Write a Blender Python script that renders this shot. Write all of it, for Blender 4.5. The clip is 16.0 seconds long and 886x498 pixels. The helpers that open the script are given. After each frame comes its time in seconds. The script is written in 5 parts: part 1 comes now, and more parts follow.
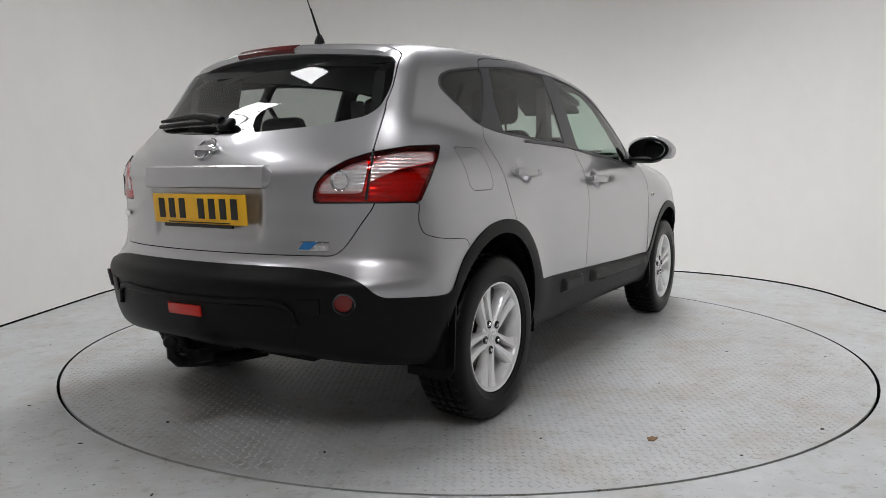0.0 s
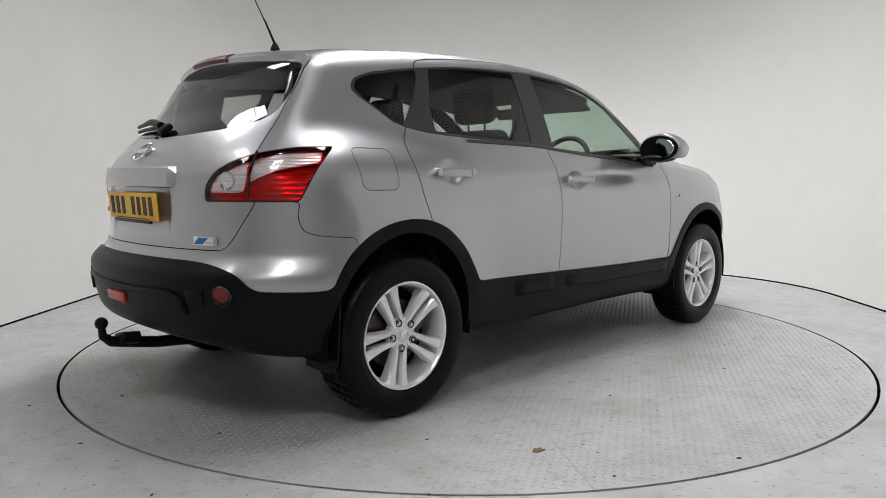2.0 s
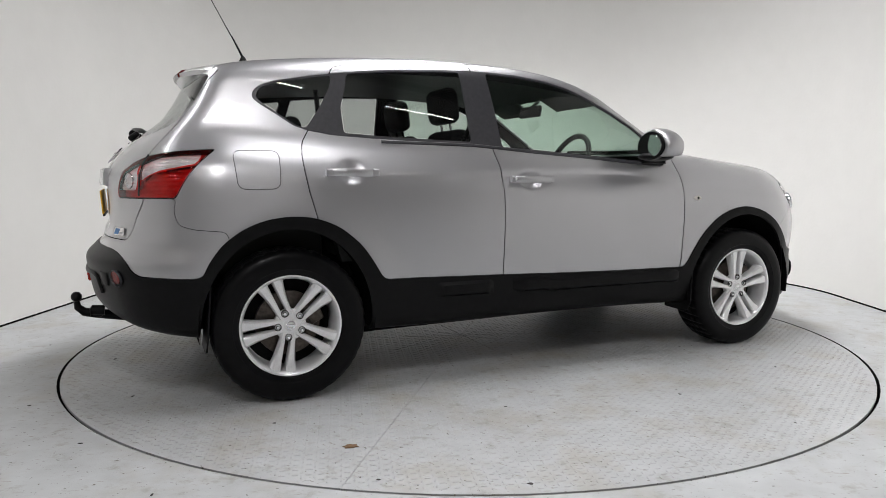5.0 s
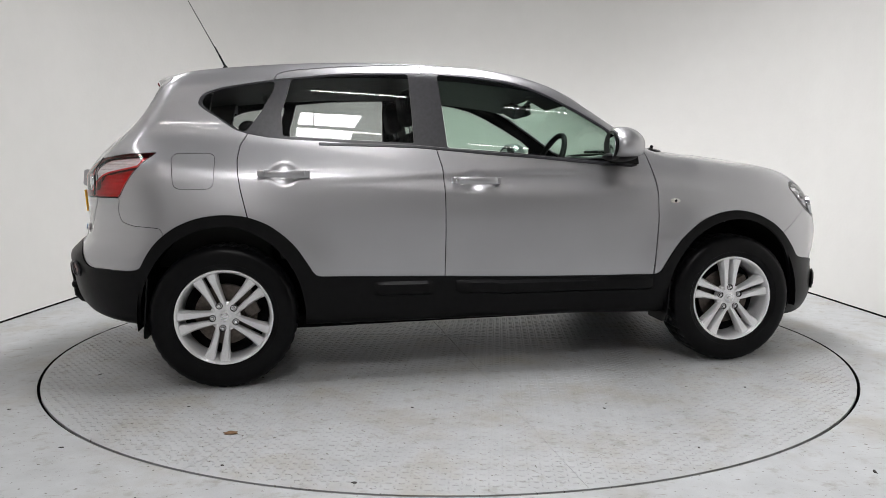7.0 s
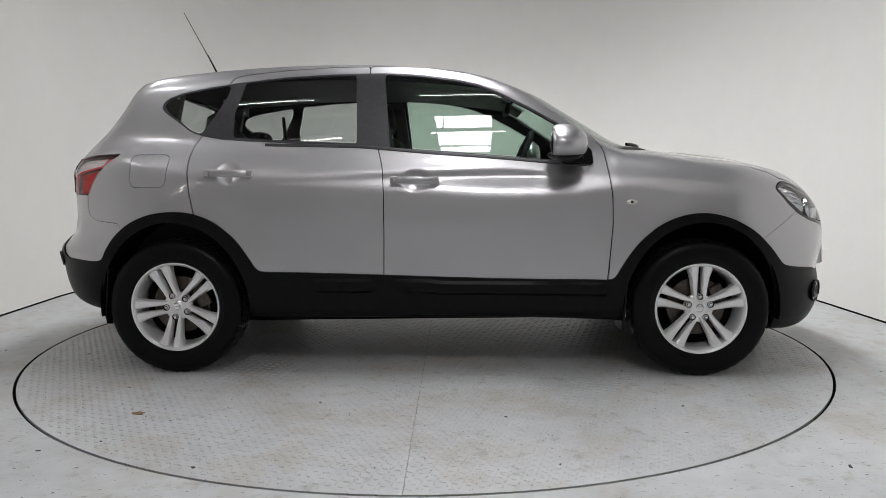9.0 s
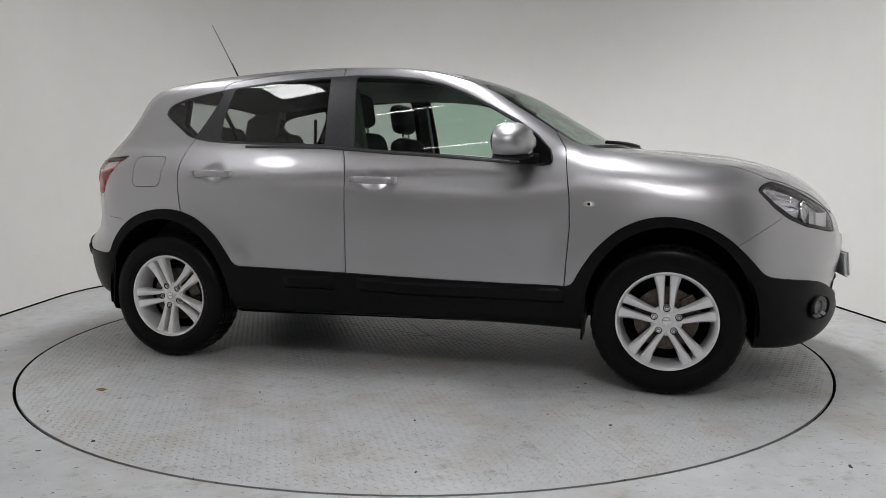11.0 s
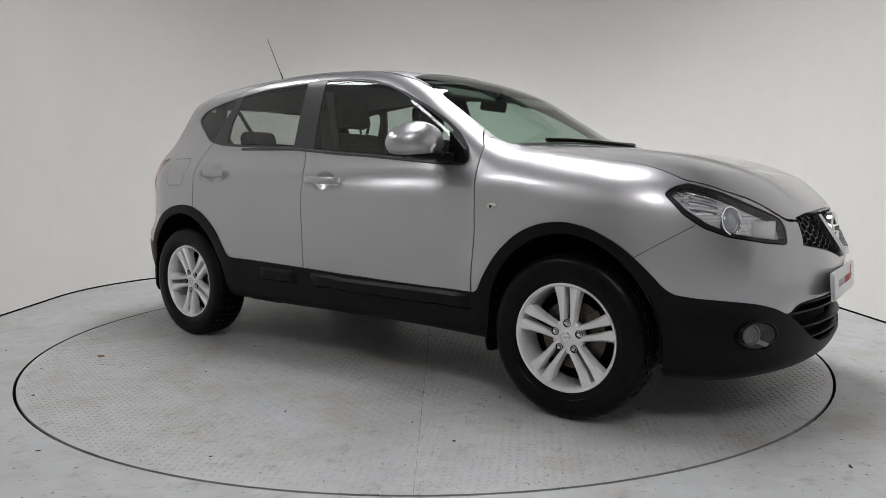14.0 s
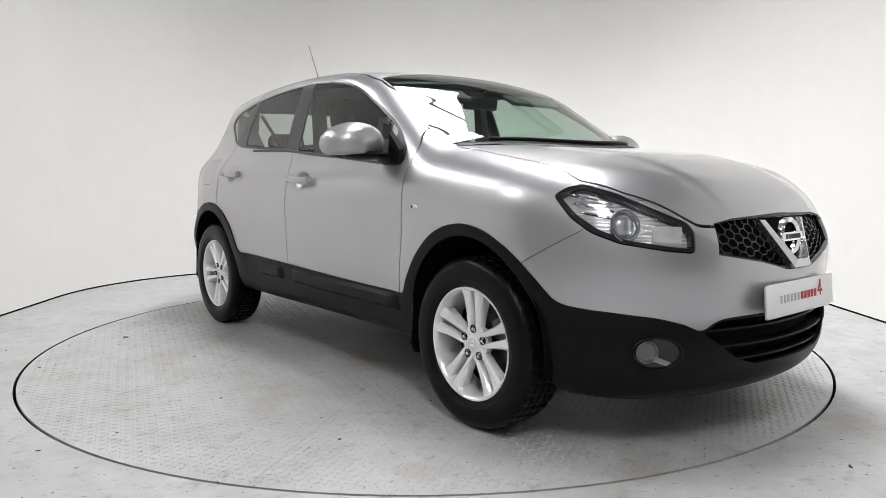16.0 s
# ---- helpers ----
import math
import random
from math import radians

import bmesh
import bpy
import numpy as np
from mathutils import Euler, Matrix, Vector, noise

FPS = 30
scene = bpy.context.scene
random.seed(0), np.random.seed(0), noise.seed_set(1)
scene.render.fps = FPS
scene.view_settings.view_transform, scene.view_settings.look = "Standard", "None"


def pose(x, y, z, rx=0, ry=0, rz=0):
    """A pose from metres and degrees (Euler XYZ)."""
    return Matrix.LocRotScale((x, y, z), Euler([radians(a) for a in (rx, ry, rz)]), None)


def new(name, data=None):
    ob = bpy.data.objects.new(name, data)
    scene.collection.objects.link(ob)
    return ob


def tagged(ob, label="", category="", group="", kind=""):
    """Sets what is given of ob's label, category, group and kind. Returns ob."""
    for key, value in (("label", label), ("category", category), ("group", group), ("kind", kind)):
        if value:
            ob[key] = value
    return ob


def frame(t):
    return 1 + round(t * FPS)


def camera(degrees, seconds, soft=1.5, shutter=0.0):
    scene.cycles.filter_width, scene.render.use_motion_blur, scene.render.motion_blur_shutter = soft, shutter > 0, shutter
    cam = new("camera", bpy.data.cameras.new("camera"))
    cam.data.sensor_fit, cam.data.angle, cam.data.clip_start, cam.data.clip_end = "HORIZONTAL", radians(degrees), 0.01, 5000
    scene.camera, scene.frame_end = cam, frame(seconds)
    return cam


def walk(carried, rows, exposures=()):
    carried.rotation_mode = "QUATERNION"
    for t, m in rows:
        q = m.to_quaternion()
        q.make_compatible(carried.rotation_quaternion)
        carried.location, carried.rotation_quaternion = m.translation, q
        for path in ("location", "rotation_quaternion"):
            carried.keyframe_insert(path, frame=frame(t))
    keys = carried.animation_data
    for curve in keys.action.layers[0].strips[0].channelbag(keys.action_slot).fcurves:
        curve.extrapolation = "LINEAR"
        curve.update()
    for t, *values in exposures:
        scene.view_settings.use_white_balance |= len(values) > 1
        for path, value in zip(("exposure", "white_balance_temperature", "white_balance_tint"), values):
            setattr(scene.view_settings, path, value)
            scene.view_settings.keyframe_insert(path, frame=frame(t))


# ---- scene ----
# ---- camera ----
FOV, EYE_Y, EYE_Z, ROLL = 64.1, -4.368, 1.005, 0.16
cam = camera(FOV, 16.0, soft=0.5)
PAN = [(0.0, 1.535, -6.02), (3.0, 1.535, -6.02), (5.5, 1.535, -6.02), (6.4, 1.50, -5.95), (6.7, 1.05, -5.94), (7.0, 0.307, -5.95), (7.5, -0.41, -5.92), (8.0, -1.056, -5.89), (8.3, -1.18, -5.95), (8.6, -1.193, -6.0), (9.5, -1.193, -6.0), (16.0, -1.193, -6.0)]
walk(cam, [(t, pose(0, EYE_Y, EYE_Z, 90 + p, ROLL, y)) for t, y, p in PAN], exposures=[(0.0, -0.40), (2.0, -0.29), (3.5, -0.15), (7.0, -0.12), (8.0, -0.24), (9.0, -0.37), (12.5, -0.50), (14.4, -0.42), (14.6, -0.27), (15.0, 0.09), (15.5, 0.16), (16.0, 0.16)])

# ---- light: daylight through roof lights, tube lamps under the roof ----
world = bpy.data.worlds.new("world")
scene.world = world
world.use_nodes = True
world.node_tree.nodes["Background"].inputs[0].default_value = (0.75, 0.85, 1.0, 1)
world.node_tree.nodes["Background"].inputs[1].default_value = 0.03


def area_lamp(name, m, sx, sy, watts, colour):
    data = bpy.data.lights.new(name, "AREA")
    data.shape, data.size, data.size_y, data.energy, data.color = "RECTANGLE", sx, sy, watts, colour
    ob = new(name, data)
    ob.matrix_world = m
    return ob


ROOF_Z = 5.6
# roof lights: centre, size along x and y, watts
SKYLIGHTS = [(0.07, -6.5, 1.05, 2.2, 165), (-4.55, 1.7, 1.15, 3.0, 75), (-4.7, -2.1, 1.3, 1.5, 50), (0.55, 0.9, 1.3, 4.8, 265)]
for sx, sy, wx, wy, watts in SKYLIGHTS:
    area_lamp("roof_light_lamp", pose(sx, sy, ROOF_Z + 0.01), wx - 0.03, wy - 0.03, watts, (1.0, 0.975, 0.975))

# ---- materials ----
def material(name, colour, rough=0.5, metal=0.0, coat=0.0, grain=(0, 0, 0), stain=(0, 0, 0), bump=(0, 0), spec=0.5):
    """Principled material; grain and stain: (scale, amount, detail) of colour variation; bump: (scale, height in metres)."""
    m = bpy.data.materials.new(name)
    m.use_nodes = True
    nt = m.node_tree
    b = nt.nodes["Principled BSDF"]
    b.inputs["Base Color"].default_value = (*colour, 1)
    b.inputs["Roughness"].default_value, b.inputs["Metallic"].default_value = rough, metal
    b.inputs["Coat Weight"].default_value, b.inputs["Coat Roughness"].default_value = coat, 0.008
    b.inputs["Specular IOR Level"].default_value = spec
    co = nt.nodes.new("ShaderNodeTexCoord")
    last = None
    for scale, amount, detail in (grain, stain):
        if not amount:
            continue
        n = nt.nodes.new("ShaderNodeTexNoise")
        n.inputs["Scale"].default_value, n.inputs["Detail"].default_value = scale, detail
        nt.links.new(co.outputs["Object"], n.inputs["Vector"])
        r = nt.nodes.new("ShaderNodeMapRange")
        r.inputs["From Min"].default_value, r.inputs["From Max"].default_value = 0.3, 0.7
        r.inputs["To Min"].default_value, r.inputs["To Max"].default_value = 1 - amount, 1 + amount
        nt.links.new(n.outputs["Fac"], r.inputs["Value"])
        mul = nt.nodes.new("ShaderNodeMix")
        mul.data_type, mul.blend_type = "RGBA", "MULTIPLY"
        mul.inputs["Factor"].default_value = 1
        if last:
            nt.links.new(last, mul.inputs["A"])
        else:
            mul.inputs["A"].default_value = (*colour, 1)
        nt.links.new(r.outputs["Result"], mul.inputs["B"])
        last = mul.outputs["Result"]
    if last:
        nt.links.new(last, b.inputs["Base Color"])
    if bump[1]:
        n = nt.nodes.new("ShaderNodeTexNoise")
        n.inputs["Scale"].default_value, n.inputs["Detail"].default_value = bump[0], 4
        nt.links.new(co.outputs["Object"], n.inputs["Vector"])
        bp = nt.nodes.new("ShaderNodeBump")
        bp.inputs["Distance"].default_value, bp.inputs["Strength"].default_value = bump[1], 1.0
        nt.links.new(n.outputs["Fac"], bp.inputs["Height"])
        nt.links.new(bp.outputs["Normal"], b.inputs["Normal"])
    return m


def pane_material(name, tint, rough=0.0, ior=1.5):
    """Thin pane: a tint that lets light through, under a mirror gloss by Fresnel."""
    m = bpy.data.materials.new(name)
    m.use_nodes = True
    nt = m.node_tree
    nt.nodes.clear()
    out, mix = nt.nodes.new("ShaderNodeOutputMaterial"), nt.nodes.new("ShaderNodeMixShader")
    tr, gl = nt.nodes.new("ShaderNodeBsdfTransparent"), nt.nodes.new("ShaderNodeBsdfGlossy")
    lw, pw, fr = nt.nodes.new("ShaderNodeLayerWeight"), nt.nodes.new("ShaderNodeMath"), nt.nodes.new("ShaderNodeMapRange")
    lw.inputs["Blend"].default_value = 0.5
    pw.operation, pw.inputs[1].default_value = "POWER", 4.5
    nt.links.new(lw.outputs["Facing"], pw.inputs[0])
    nt.links.new(pw.outputs[0], fr.inputs["Value"])
    tr.inputs[0].default_value = (*tint, 1)
    gl.inputs["Roughness"].default_value = rough
    fr.inputs["To Min"].default_value = 2 * ((ior - 1) / (ior + 1)) ** 2
    nt.links.new(fr.outputs[0], mix.inputs[0])
    nt.links.new(tr.outputs[0], mix.inputs[1])
    nt.links.new(gl.outputs[0], mix.inputs[2])
    nt.links.new(mix.outputs[0], out.inputs[0])
    return m


def ribbed_material(name, colour, rough, metal, scale, depth):
    """Fluted, silvered lamp bowl: upright ribs with soft uneven facets."""
    m = material(name, colour, rough, metal, grain=(40, 0.10, 4))
    nt = m.node_tree
    co, wave, cells, add, bump = [nt.nodes.new("ShaderNode" + k) for k in ("TexCoord", "TexWave", "TexVoronoi", "Math", "Bump")]
    wave.bands_direction = "Z"
    wave.inputs["Scale"].default_value, wave.inputs["Distortion"].default_value = scale, 1.5
    cells.inputs["Scale"].default_value = scale * 0.7
    nt.links.new(co.outputs["Object"], wave.inputs["Vector"])
    nt.links.new(co.outputs["Object"], cells.inputs["Vector"])
    nt.links.new(wave.outputs["Fac"], add.inputs[0])
    nt.links.new(cells.outputs["Distance"], add.inputs[1])
    nt.links.new(add.outputs[0], bump.inputs["Height"])
    bump.inputs["Distance"].default_value = depth
    nt.links.new(bump.outputs["Normal"], nt.nodes["Principled BSDF"].inputs["Normal"])
    return m


def emitter(name, colour, strength):
    m = bpy.data.materials.new(name)
    m.use_nodes = True
    b = m.node_tree.nodes["Principled BSDF"]
    b.inputs["Base Color"].default_value = (*colour, 1)
    b.inputs["Emission Color"].default_value, b.inputs["Emission Strength"].default_value = (*colour, 1), strength
    return m


def floor_material(name, colour, dirt, scuff, rough):
    """Painted floor: soft cloudy wear, thin scuffs drawn one way, dark specks."""
    m = material(name, colour, rough, grain=(1.3, 0.08, 6), stain=(9, 0.07, 8), bump=(220, 0.0008))
    nt = m.node_tree
    b = nt.nodes["Principled BSDF"]
    src = b.inputs["Base Color"].links[0].from_socket
    co = nt.nodes.new("ShaderNodeTexCoord")

    def layer(src, scale, stretch, lo, hi, tint, detail=5):
        mp = nt.nodes.new("ShaderNodeMapping")
        mp.inputs["Scale"].default_value = stretch
        nt.links.new(co.outputs["Object"], mp.inputs["Vector"])
        n = nt.nodes.new("ShaderNodeTexNoise")
        n.inputs["Scale"].default_value, n.inputs["Detail"].default_value, n.inputs["Roughness"].default_value = scale, detail, 0.65
        nt.links.new(mp.outputs[0], n.inputs["Vector"])
        r = nt.nodes.new("ShaderNodeMapRange")
        r.inputs["From Min"].default_value, r.inputs["From Max"].default_value = lo, hi
        nt.links.new(n.outputs["Fac"], r.inputs["Value"])
        x = nt.nodes.new("ShaderNodeMix")
        x.data_type = "RGBA"
        nt.links.new(r.outputs["Result"], x.inputs["Factor"])
        nt.links.new(src, x.inputs["A"])
        x.inputs["B"].default_value = (*tint, 1)
        return x.outputs["Result"]

    src = layer(src, 2.2, (1, 1, 1), 0.50, 0.78, dirt)
    src = layer(src, 11, (1, 1, 1), 0.56, 0.78, scuff, 8)
    src = layer(src, 13, (1, 5, 1), 0.61, 0.70, scuff, 8)
    src = layer(src, 38, (1, 1.6, 1), 0.64, 0.68, (0.10, 0.085, 0.07), 4)
    nt.links.new(src, b.inputs["Base Color"])
    return m


PAINT = material("silver_paint", (0.45, 0.448, 0.462), 0.35, 0.82, 1.0, grain=(900, 0.06, 2), stain=(5, 0.015, 4))
CLAD = material("black_plastic", (0.0042, 0.0042, 0.0046), 0.40, grain=(30, 0.25, 4), bump=(700, 0.0002), spec=0.14)
RUBBER = material("tyre_rubber", (0.0035, 0.0035, 0.004), 0.34, grain=(25, 0.3, 6), bump=(120, 0.0003), spec=0.13)
# near black: underside and wheel wells, also the added sheet shading the panel gaps
DARK = material("dark_underbody_and_gap_shade", (0.004, 0.004, 0.0045), 0.85, grain=(8, 0.4, 5), spec=0.08)
TRIM = material("satin_black_trim", (0.035, 0.035, 0.040), 0.33, grain=(60, 0.15, 3))
GLASS = pane_material("green_tinted_glass", (0.68, 0.80, 0.73))
GLASS_DARK = pane_material("privacy_glass", (0.70, 0.73, 0.715))
ALLOY = material("silver_alloy", (0.82, 0.82, 0.83), 0.28, 0.40, 0.7, grain=(200, 0.06, 3))
STEEL = material("brake_steel", (0.10, 0.085, 0.075), 0.4, 0.9, grain=(60, 0.3, 5))
CHROME = material("chrome", (0.85, 0.85, 0.87), 0.06, 1.0, grain=(50, 0.04, 3))
LENS_RED = pane_material("red_lens", (0.80, 0.018, 0.014), 0.0, 1.4)
LENS_CLEAR = pane_material("clear_lens", (0.93, 0.94, 0.95), 0.0)
REFLECTOR = ribbed_material("lamp_reflector", (0.92, 0.91, 0.92), 0.13, 0.40, 26, 0.0022)
TAIL_CELL = ribbed_material("tail_lamp_cell", (0.80, 0.78, 0.78), 0.20, 0.45, 16, 0.0022)
LAMP_BLACK = material("lamp_bezel_black", (0.012, 0.012, 0.014), 0.2)
PLATE_Y = material("plate_yellow", (0.85, 0.47, 0.015), 0.4, grain=(14, 0.05, 4))
PLATE_W = material("plate_white", (0.80, 0.80, 0.81), 0.35, grain=(14, 0.03, 4))
INK = material("black_ink", (0.008, 0.008, 0.008), 0.5)
RED_INK = material("red_ink", (0.40, 0.02, 0.025), 0.5)
GREY_INK = material("grey_ink", (0.42, 0.42, 0.44), 0.5)
BLUE_INK = material("blue_enamel", (0.02, 0.16, 0.42), 0.3)
REFLEX = material("red_reflector", (0.16, 0.008, 0.007), 0.15, bump=(500, 0.0006))
FOG_RED = material("red_fog_lens", (0.50, 0.02, 0.012), 0.12, bump=(400, 0.001))
CLOTH = material("charcoal_seat_cloth", (0.009, 0.009, 0.010), 0.9, grain=(300, 0.3, 3), bump=(600, 0.0008))
CABIN = material("dark_cabin_plastic", (0.009, 0.009, 0.010), 0.6, grain=(40, 0.2, 4), bump=(400, 0.0003))
LINING = material("pale_grey_lining", (0.10, 0.10, 0.098), 0.9, grain=(120, 0.1, 3))
WALL = material("white_wall_paint", (0.585, 0.578, 0.558), 0.75, grain=(0.6, 0.025, 4), stain=(7, 0.012, 6), bump=(35, 0.0008))
SHED_WALL = material("shed_wall_paint", (0.56, 0.55, 0.54), 0.7, grain=(1.5, 0.08, 5))
SHED = material("shed_sheeting", (0.26, 0.26, 0.265), 0.6, grain=(1.5, 0.1, 5))
BEAM = material("painted_steel_beam", (0.09, 0.09, 0.10), 0.5, grain=(3, 0.2, 5))
SKYPANE = emitter("daylit_roof_pane", (0.95, 0.97, 1.0), 8.0)
TUBE = emitter("glowing_tube", (1.0, 0.96, 0.92), 34.0)
FLOOR = floor_material("grey_floor_paint", (0.445, 0.456, 0.463), (0.35, 0.325, 0.28), (0.26, 0.235, 0.20), 0.5)
DECK = floor_material("worn_tread_paint", (0.432, 0.442, 0.449), (0.325, 0.295, 0.24), (0.23, 0.21, 0.175), 0.40)
GAP = material("dark_joint", (0.006, 0.006, 0.006), 0.9, grain=(20, 0.3, 3), spec=0.08)
LEAF = material("dry_leaf", (0.16, 0.09, 0.04), 0.8, grain=(60, 0.4, 4))
GRIT = material("dark_grit", (0.035, 0.03, 0.027), 0.8, grain=(90, 0.3, 3))


# ---- mesh helpers ----
def link_mesh(name, verts, faces, mat, parent=None, label="", smooth=False):
    me = bpy.data.meshes.new(name)
    me.from_pydata([tuple(v) for v in verts], [], [tuple(int(i) for i in f) for f in faces])
    me.materials.append(mat)
    if smooth:
        me.polygons.foreach_set("use_smooth", [True] * len(me.polygons))
    me.update()
    ob = new(name, me)
    ob.parent = parent
    return tagged(ob, label)


def part(name, bm, mat, parent=None, label="", smooth=True, angle=35):
    bmesh.ops.recalc_face_normals(bm, faces=bm.faces)
    me = bpy.data.meshes.new(name)
    bm.to_mesh(me)
    bm.free()
    me.materials.append(mat)
    if smooth:
        me.polygons.foreach_set("use_smooth", [True] * len(me.polygons))
        me.set_sharp_from_angle(angle=radians(angle))
    ob = new(name, me)
    ob.parent = parent
    return tagged(ob, label)


def box(bm, x0, x1, y0, y1, z0, z1, bevel=0.0, seg=2, m=None):
    r = bmesh.ops.create_cube(bm, size=1)
    vs = r["verts"]
    bmesh.ops.transform(bm, matrix=Matrix.Translation(((x0 + x1) / 2, (y0 + y1) / 2, (z0 + z1) / 2)) @ Matrix.Diagonal((x1 - x0, y1 - y0, z1 - z0, 1)), verts=vs)
    if bevel:
        es = list({e for v in vs for e in v.link_edges})
        r = bmesh.ops.bevel(bm, geom=es, offset=bevel, segments=seg, profile=0.5, affect="EDGES")
        vs = list({v for f in r["faces"] for v in f.verts} | {v for v in vs if v.is_valid})
    if m is not None:
        bmesh.ops.transform(bm, matrix=m, verts=vs)
    return vs


def lathe(bm, profile, m=None, n=48, closed=False):
    """Turns (radius, height) pairs round the local z axis."""
    m = m or Matrix()
    rings = [[bm.verts.new(m @ Vector((r * math.cos(a), r * math.sin(a), h))) for a in (2 * math.pi * k / n for k in range(n))] for r, h in profile]
    pairs = list(zip(rings, rings[1:])) + ([(rings[-1], rings[0])] if closed else [])
    for a, b in pairs:
        for k in range(n):
            bm.faces.new((a[k], a[(k + 1) % n], b[(k + 1) % n], b[k]))
    if not closed:
        for ring in (rings[0], rings[-1]):
            bm.faces.new(ring)
    return [v for r in rings for v in r]


def tube(bm, pts, radius, n=10):
    """Round bar along points; radius: one number or one for each point."""
    pts = [Vector(p) for p in pts]
    rr = radius if isinstance(radius, (list, tuple)) else [radius] * len(pts)
    rings = []
    for i, p in enumerate(pts):
        d = (pts[min(i + 1, len(pts) - 1)] - pts[max(i - 1, 0)]).normalized()
        side = d.cross(Vector((0, 0, 1)) if abs(d.z) < 0.9 else Vector((1, 0, 0))).normalized()
        up = side.cross(d)
        rings.append([bm.verts.new(p + rr[i] * (math.cos(a) * side + math.sin(a) * up)) for a in (2 * math.pi * k / n for k in range(n))])
    for a, b in zip(rings, rings[1:]):
        for k in range(n):
            bm.faces.new((a[k], a[(k + 1) % n], b[(k + 1) % n], b[k]))
    for ring in (rings[0], rings[-1]):
        bm.faces.new(ring)


def prism(bm, outline, y0, y1, axes="xz", m=None):
    """A plate with that outline, from y0 to y1 across it."""
    def at(a, b, c):
        return {"xz": (a, c, b), "yz": (c, a, b), "xy": (a, b, c)}[axes]
    m = m or Matrix()
    lo, hi = [[bm.verts.new(m @ Vector(at(a, b, c))) for a, b in outline] for c in (y0, y1)]
    k = len(outline)
    bm.faces.new(lo), bm.faces.new(hi)
    for i in range(k):
        bm.faces.new((lo[i], lo[(i + 1) % k], hi[(i + 1) % k], hi[i]))
    return lo + hi


# ---- the place: floor, curved white wall, shed behind the camera ----
TABLE_R = 2.227
a = np.linspace(0, 2 * np.pi, 145)[:-1]
n = len(a)
rings, outer = [], [TABLE_R + 0.014, 2.4, 2.8, 3.6, 6, 14, 60]
verts = [(r * math.cos(t), r * math.sin(t), 0.0) for r in outer for t in a]
verts += [((TABLE_R + 0.014) * math.cos(t), (TABLE_R + 0.014) * math.sin(t), -0.10) for t in a]
faces = [(i * n + k, (i + 1) * n + k, (i + 1) * n + (k + 1) % n, i * n + (k + 1) % n) for i in range(len(outer) - 1) for k in range(n)]
base = len(outer) * n
nf = len(faces)
faces += [(k, (k + 1) % n, base + (k + 1) % n, base + k) for k in range(n)] + [tuple(base + k for k in range(n))]
ground = link_mesh("ground", verts, faces, FLOOR)
ground.data.materials.append(GAP)
for f in ground.data.polygons[nf:]:
    f.material_index = 1
tagged(ground, "pale grey painted studio floor with scuffs and dirt", "floor", kind="structure")


def u_plan(inset=0.0, y_end=-3.4):
    r, cx, cy = 1.64 - inset, 1.44, 1.47
    pts = [(cx + r, y_end), (cx + r, y_end / 2), (cx + r, 0.0)]
    pts += [(cx + r * math.cos(t), cy + r * math.sin(t)) for t in np.linspace(0, math.pi / 2, 25)]
    return pts + [(-x, y) for x, y in reversed(pts)]


def ribbon(name, plan_in, plan_out, z0, z1, mat, levels=2):
    k = len(plan_in)
    zs = np.linspace(z0, z1, levels)
    verts = [(x, y, z) for p in (plan_in, plan_out) for z in zs for x, y in p]
    faces = []
    for s in range(2):
        for j in range(levels - 1):
            for i in range(k - 1):
                b = (s * levels + j) * k + i
                f = (b, b + 1, b + k + 1, b + k)
                faces.append(f if s else f[::-1])
    o = levels * k
    for i in range(k - 1):
        t = (levels - 1) * k
        faces += [(t + i, t + i + 1, o + t + i + 1, o + t + i), (i + 1, i, o + i, o + i + 1)]
    for i in (0, k - 1):
        faces.append((i, (levels - 1) * k + i, o + (levels - 1) * k + i, o + i))
    return link_mesh(name, verts, faces, mat, smooth=True)


wall = ribbon("wall_curved", u_plan(), u_plan(-0.12), 0.0, 3.7, WALL)
tagged(wall, "smooth curved white studio wall", "wall", kind="structure")
joint = ribbon("trim", u_plan(0.007), u_plan(0.0015), 0.0, 0.012, GAP)
tagged(joint, "dark joint line where wall meets floor", "joint", kind="structure")

HX, HY0, HY1 = 8.5, -11.0, 9.0
bm = bmesh.new()
for x0, x1, y0, y1 in ((-HX - 0.2, -HX, HY0, HY1), (HX, HX + 0.2, HY0, HY1), (-HX, HX, HY0 - 0.2, HY0), (-HX, HX, HY1, HY1 + 0.2)):
    box(bm, x0, x1, y0, y1, 0, ROOF_Z)
tagged(part("wall_shed", bm, SHED_WALL, smooth=False), "plain grey shed walls around the studio", "wall", kind="structure")
bm = bmesh.new()
xs = sorted({-HX, HX} | {k[0] + d * k[2] / 2 for k in SKYLIGHTS for d in (-1, 1)})
ys = sorted({HY0, HY1} | {k[1] + d * k[3] / 2 for k in SKYLIGHTS for d in (-1, 1)})
for x0, x1 in zip(xs, xs[1:]):
    for y0, y1 in zip(ys, ys[1:]):
        if not any(abs((x0 + x1) / 2 - k[0]) < k[2] / 2 and abs((y0 + y1) / 2 - k[1]) < k[3] / 2 for k in SKYLIGHTS):
            box(bm, x0, x1, y0, y1, ROOF_Z, ROOF_Z + 0.1)
tagged(part("ceiling", bm, SHED, smooth=False), "grey shed roof with roof lights", "ceiling", kind="structure")
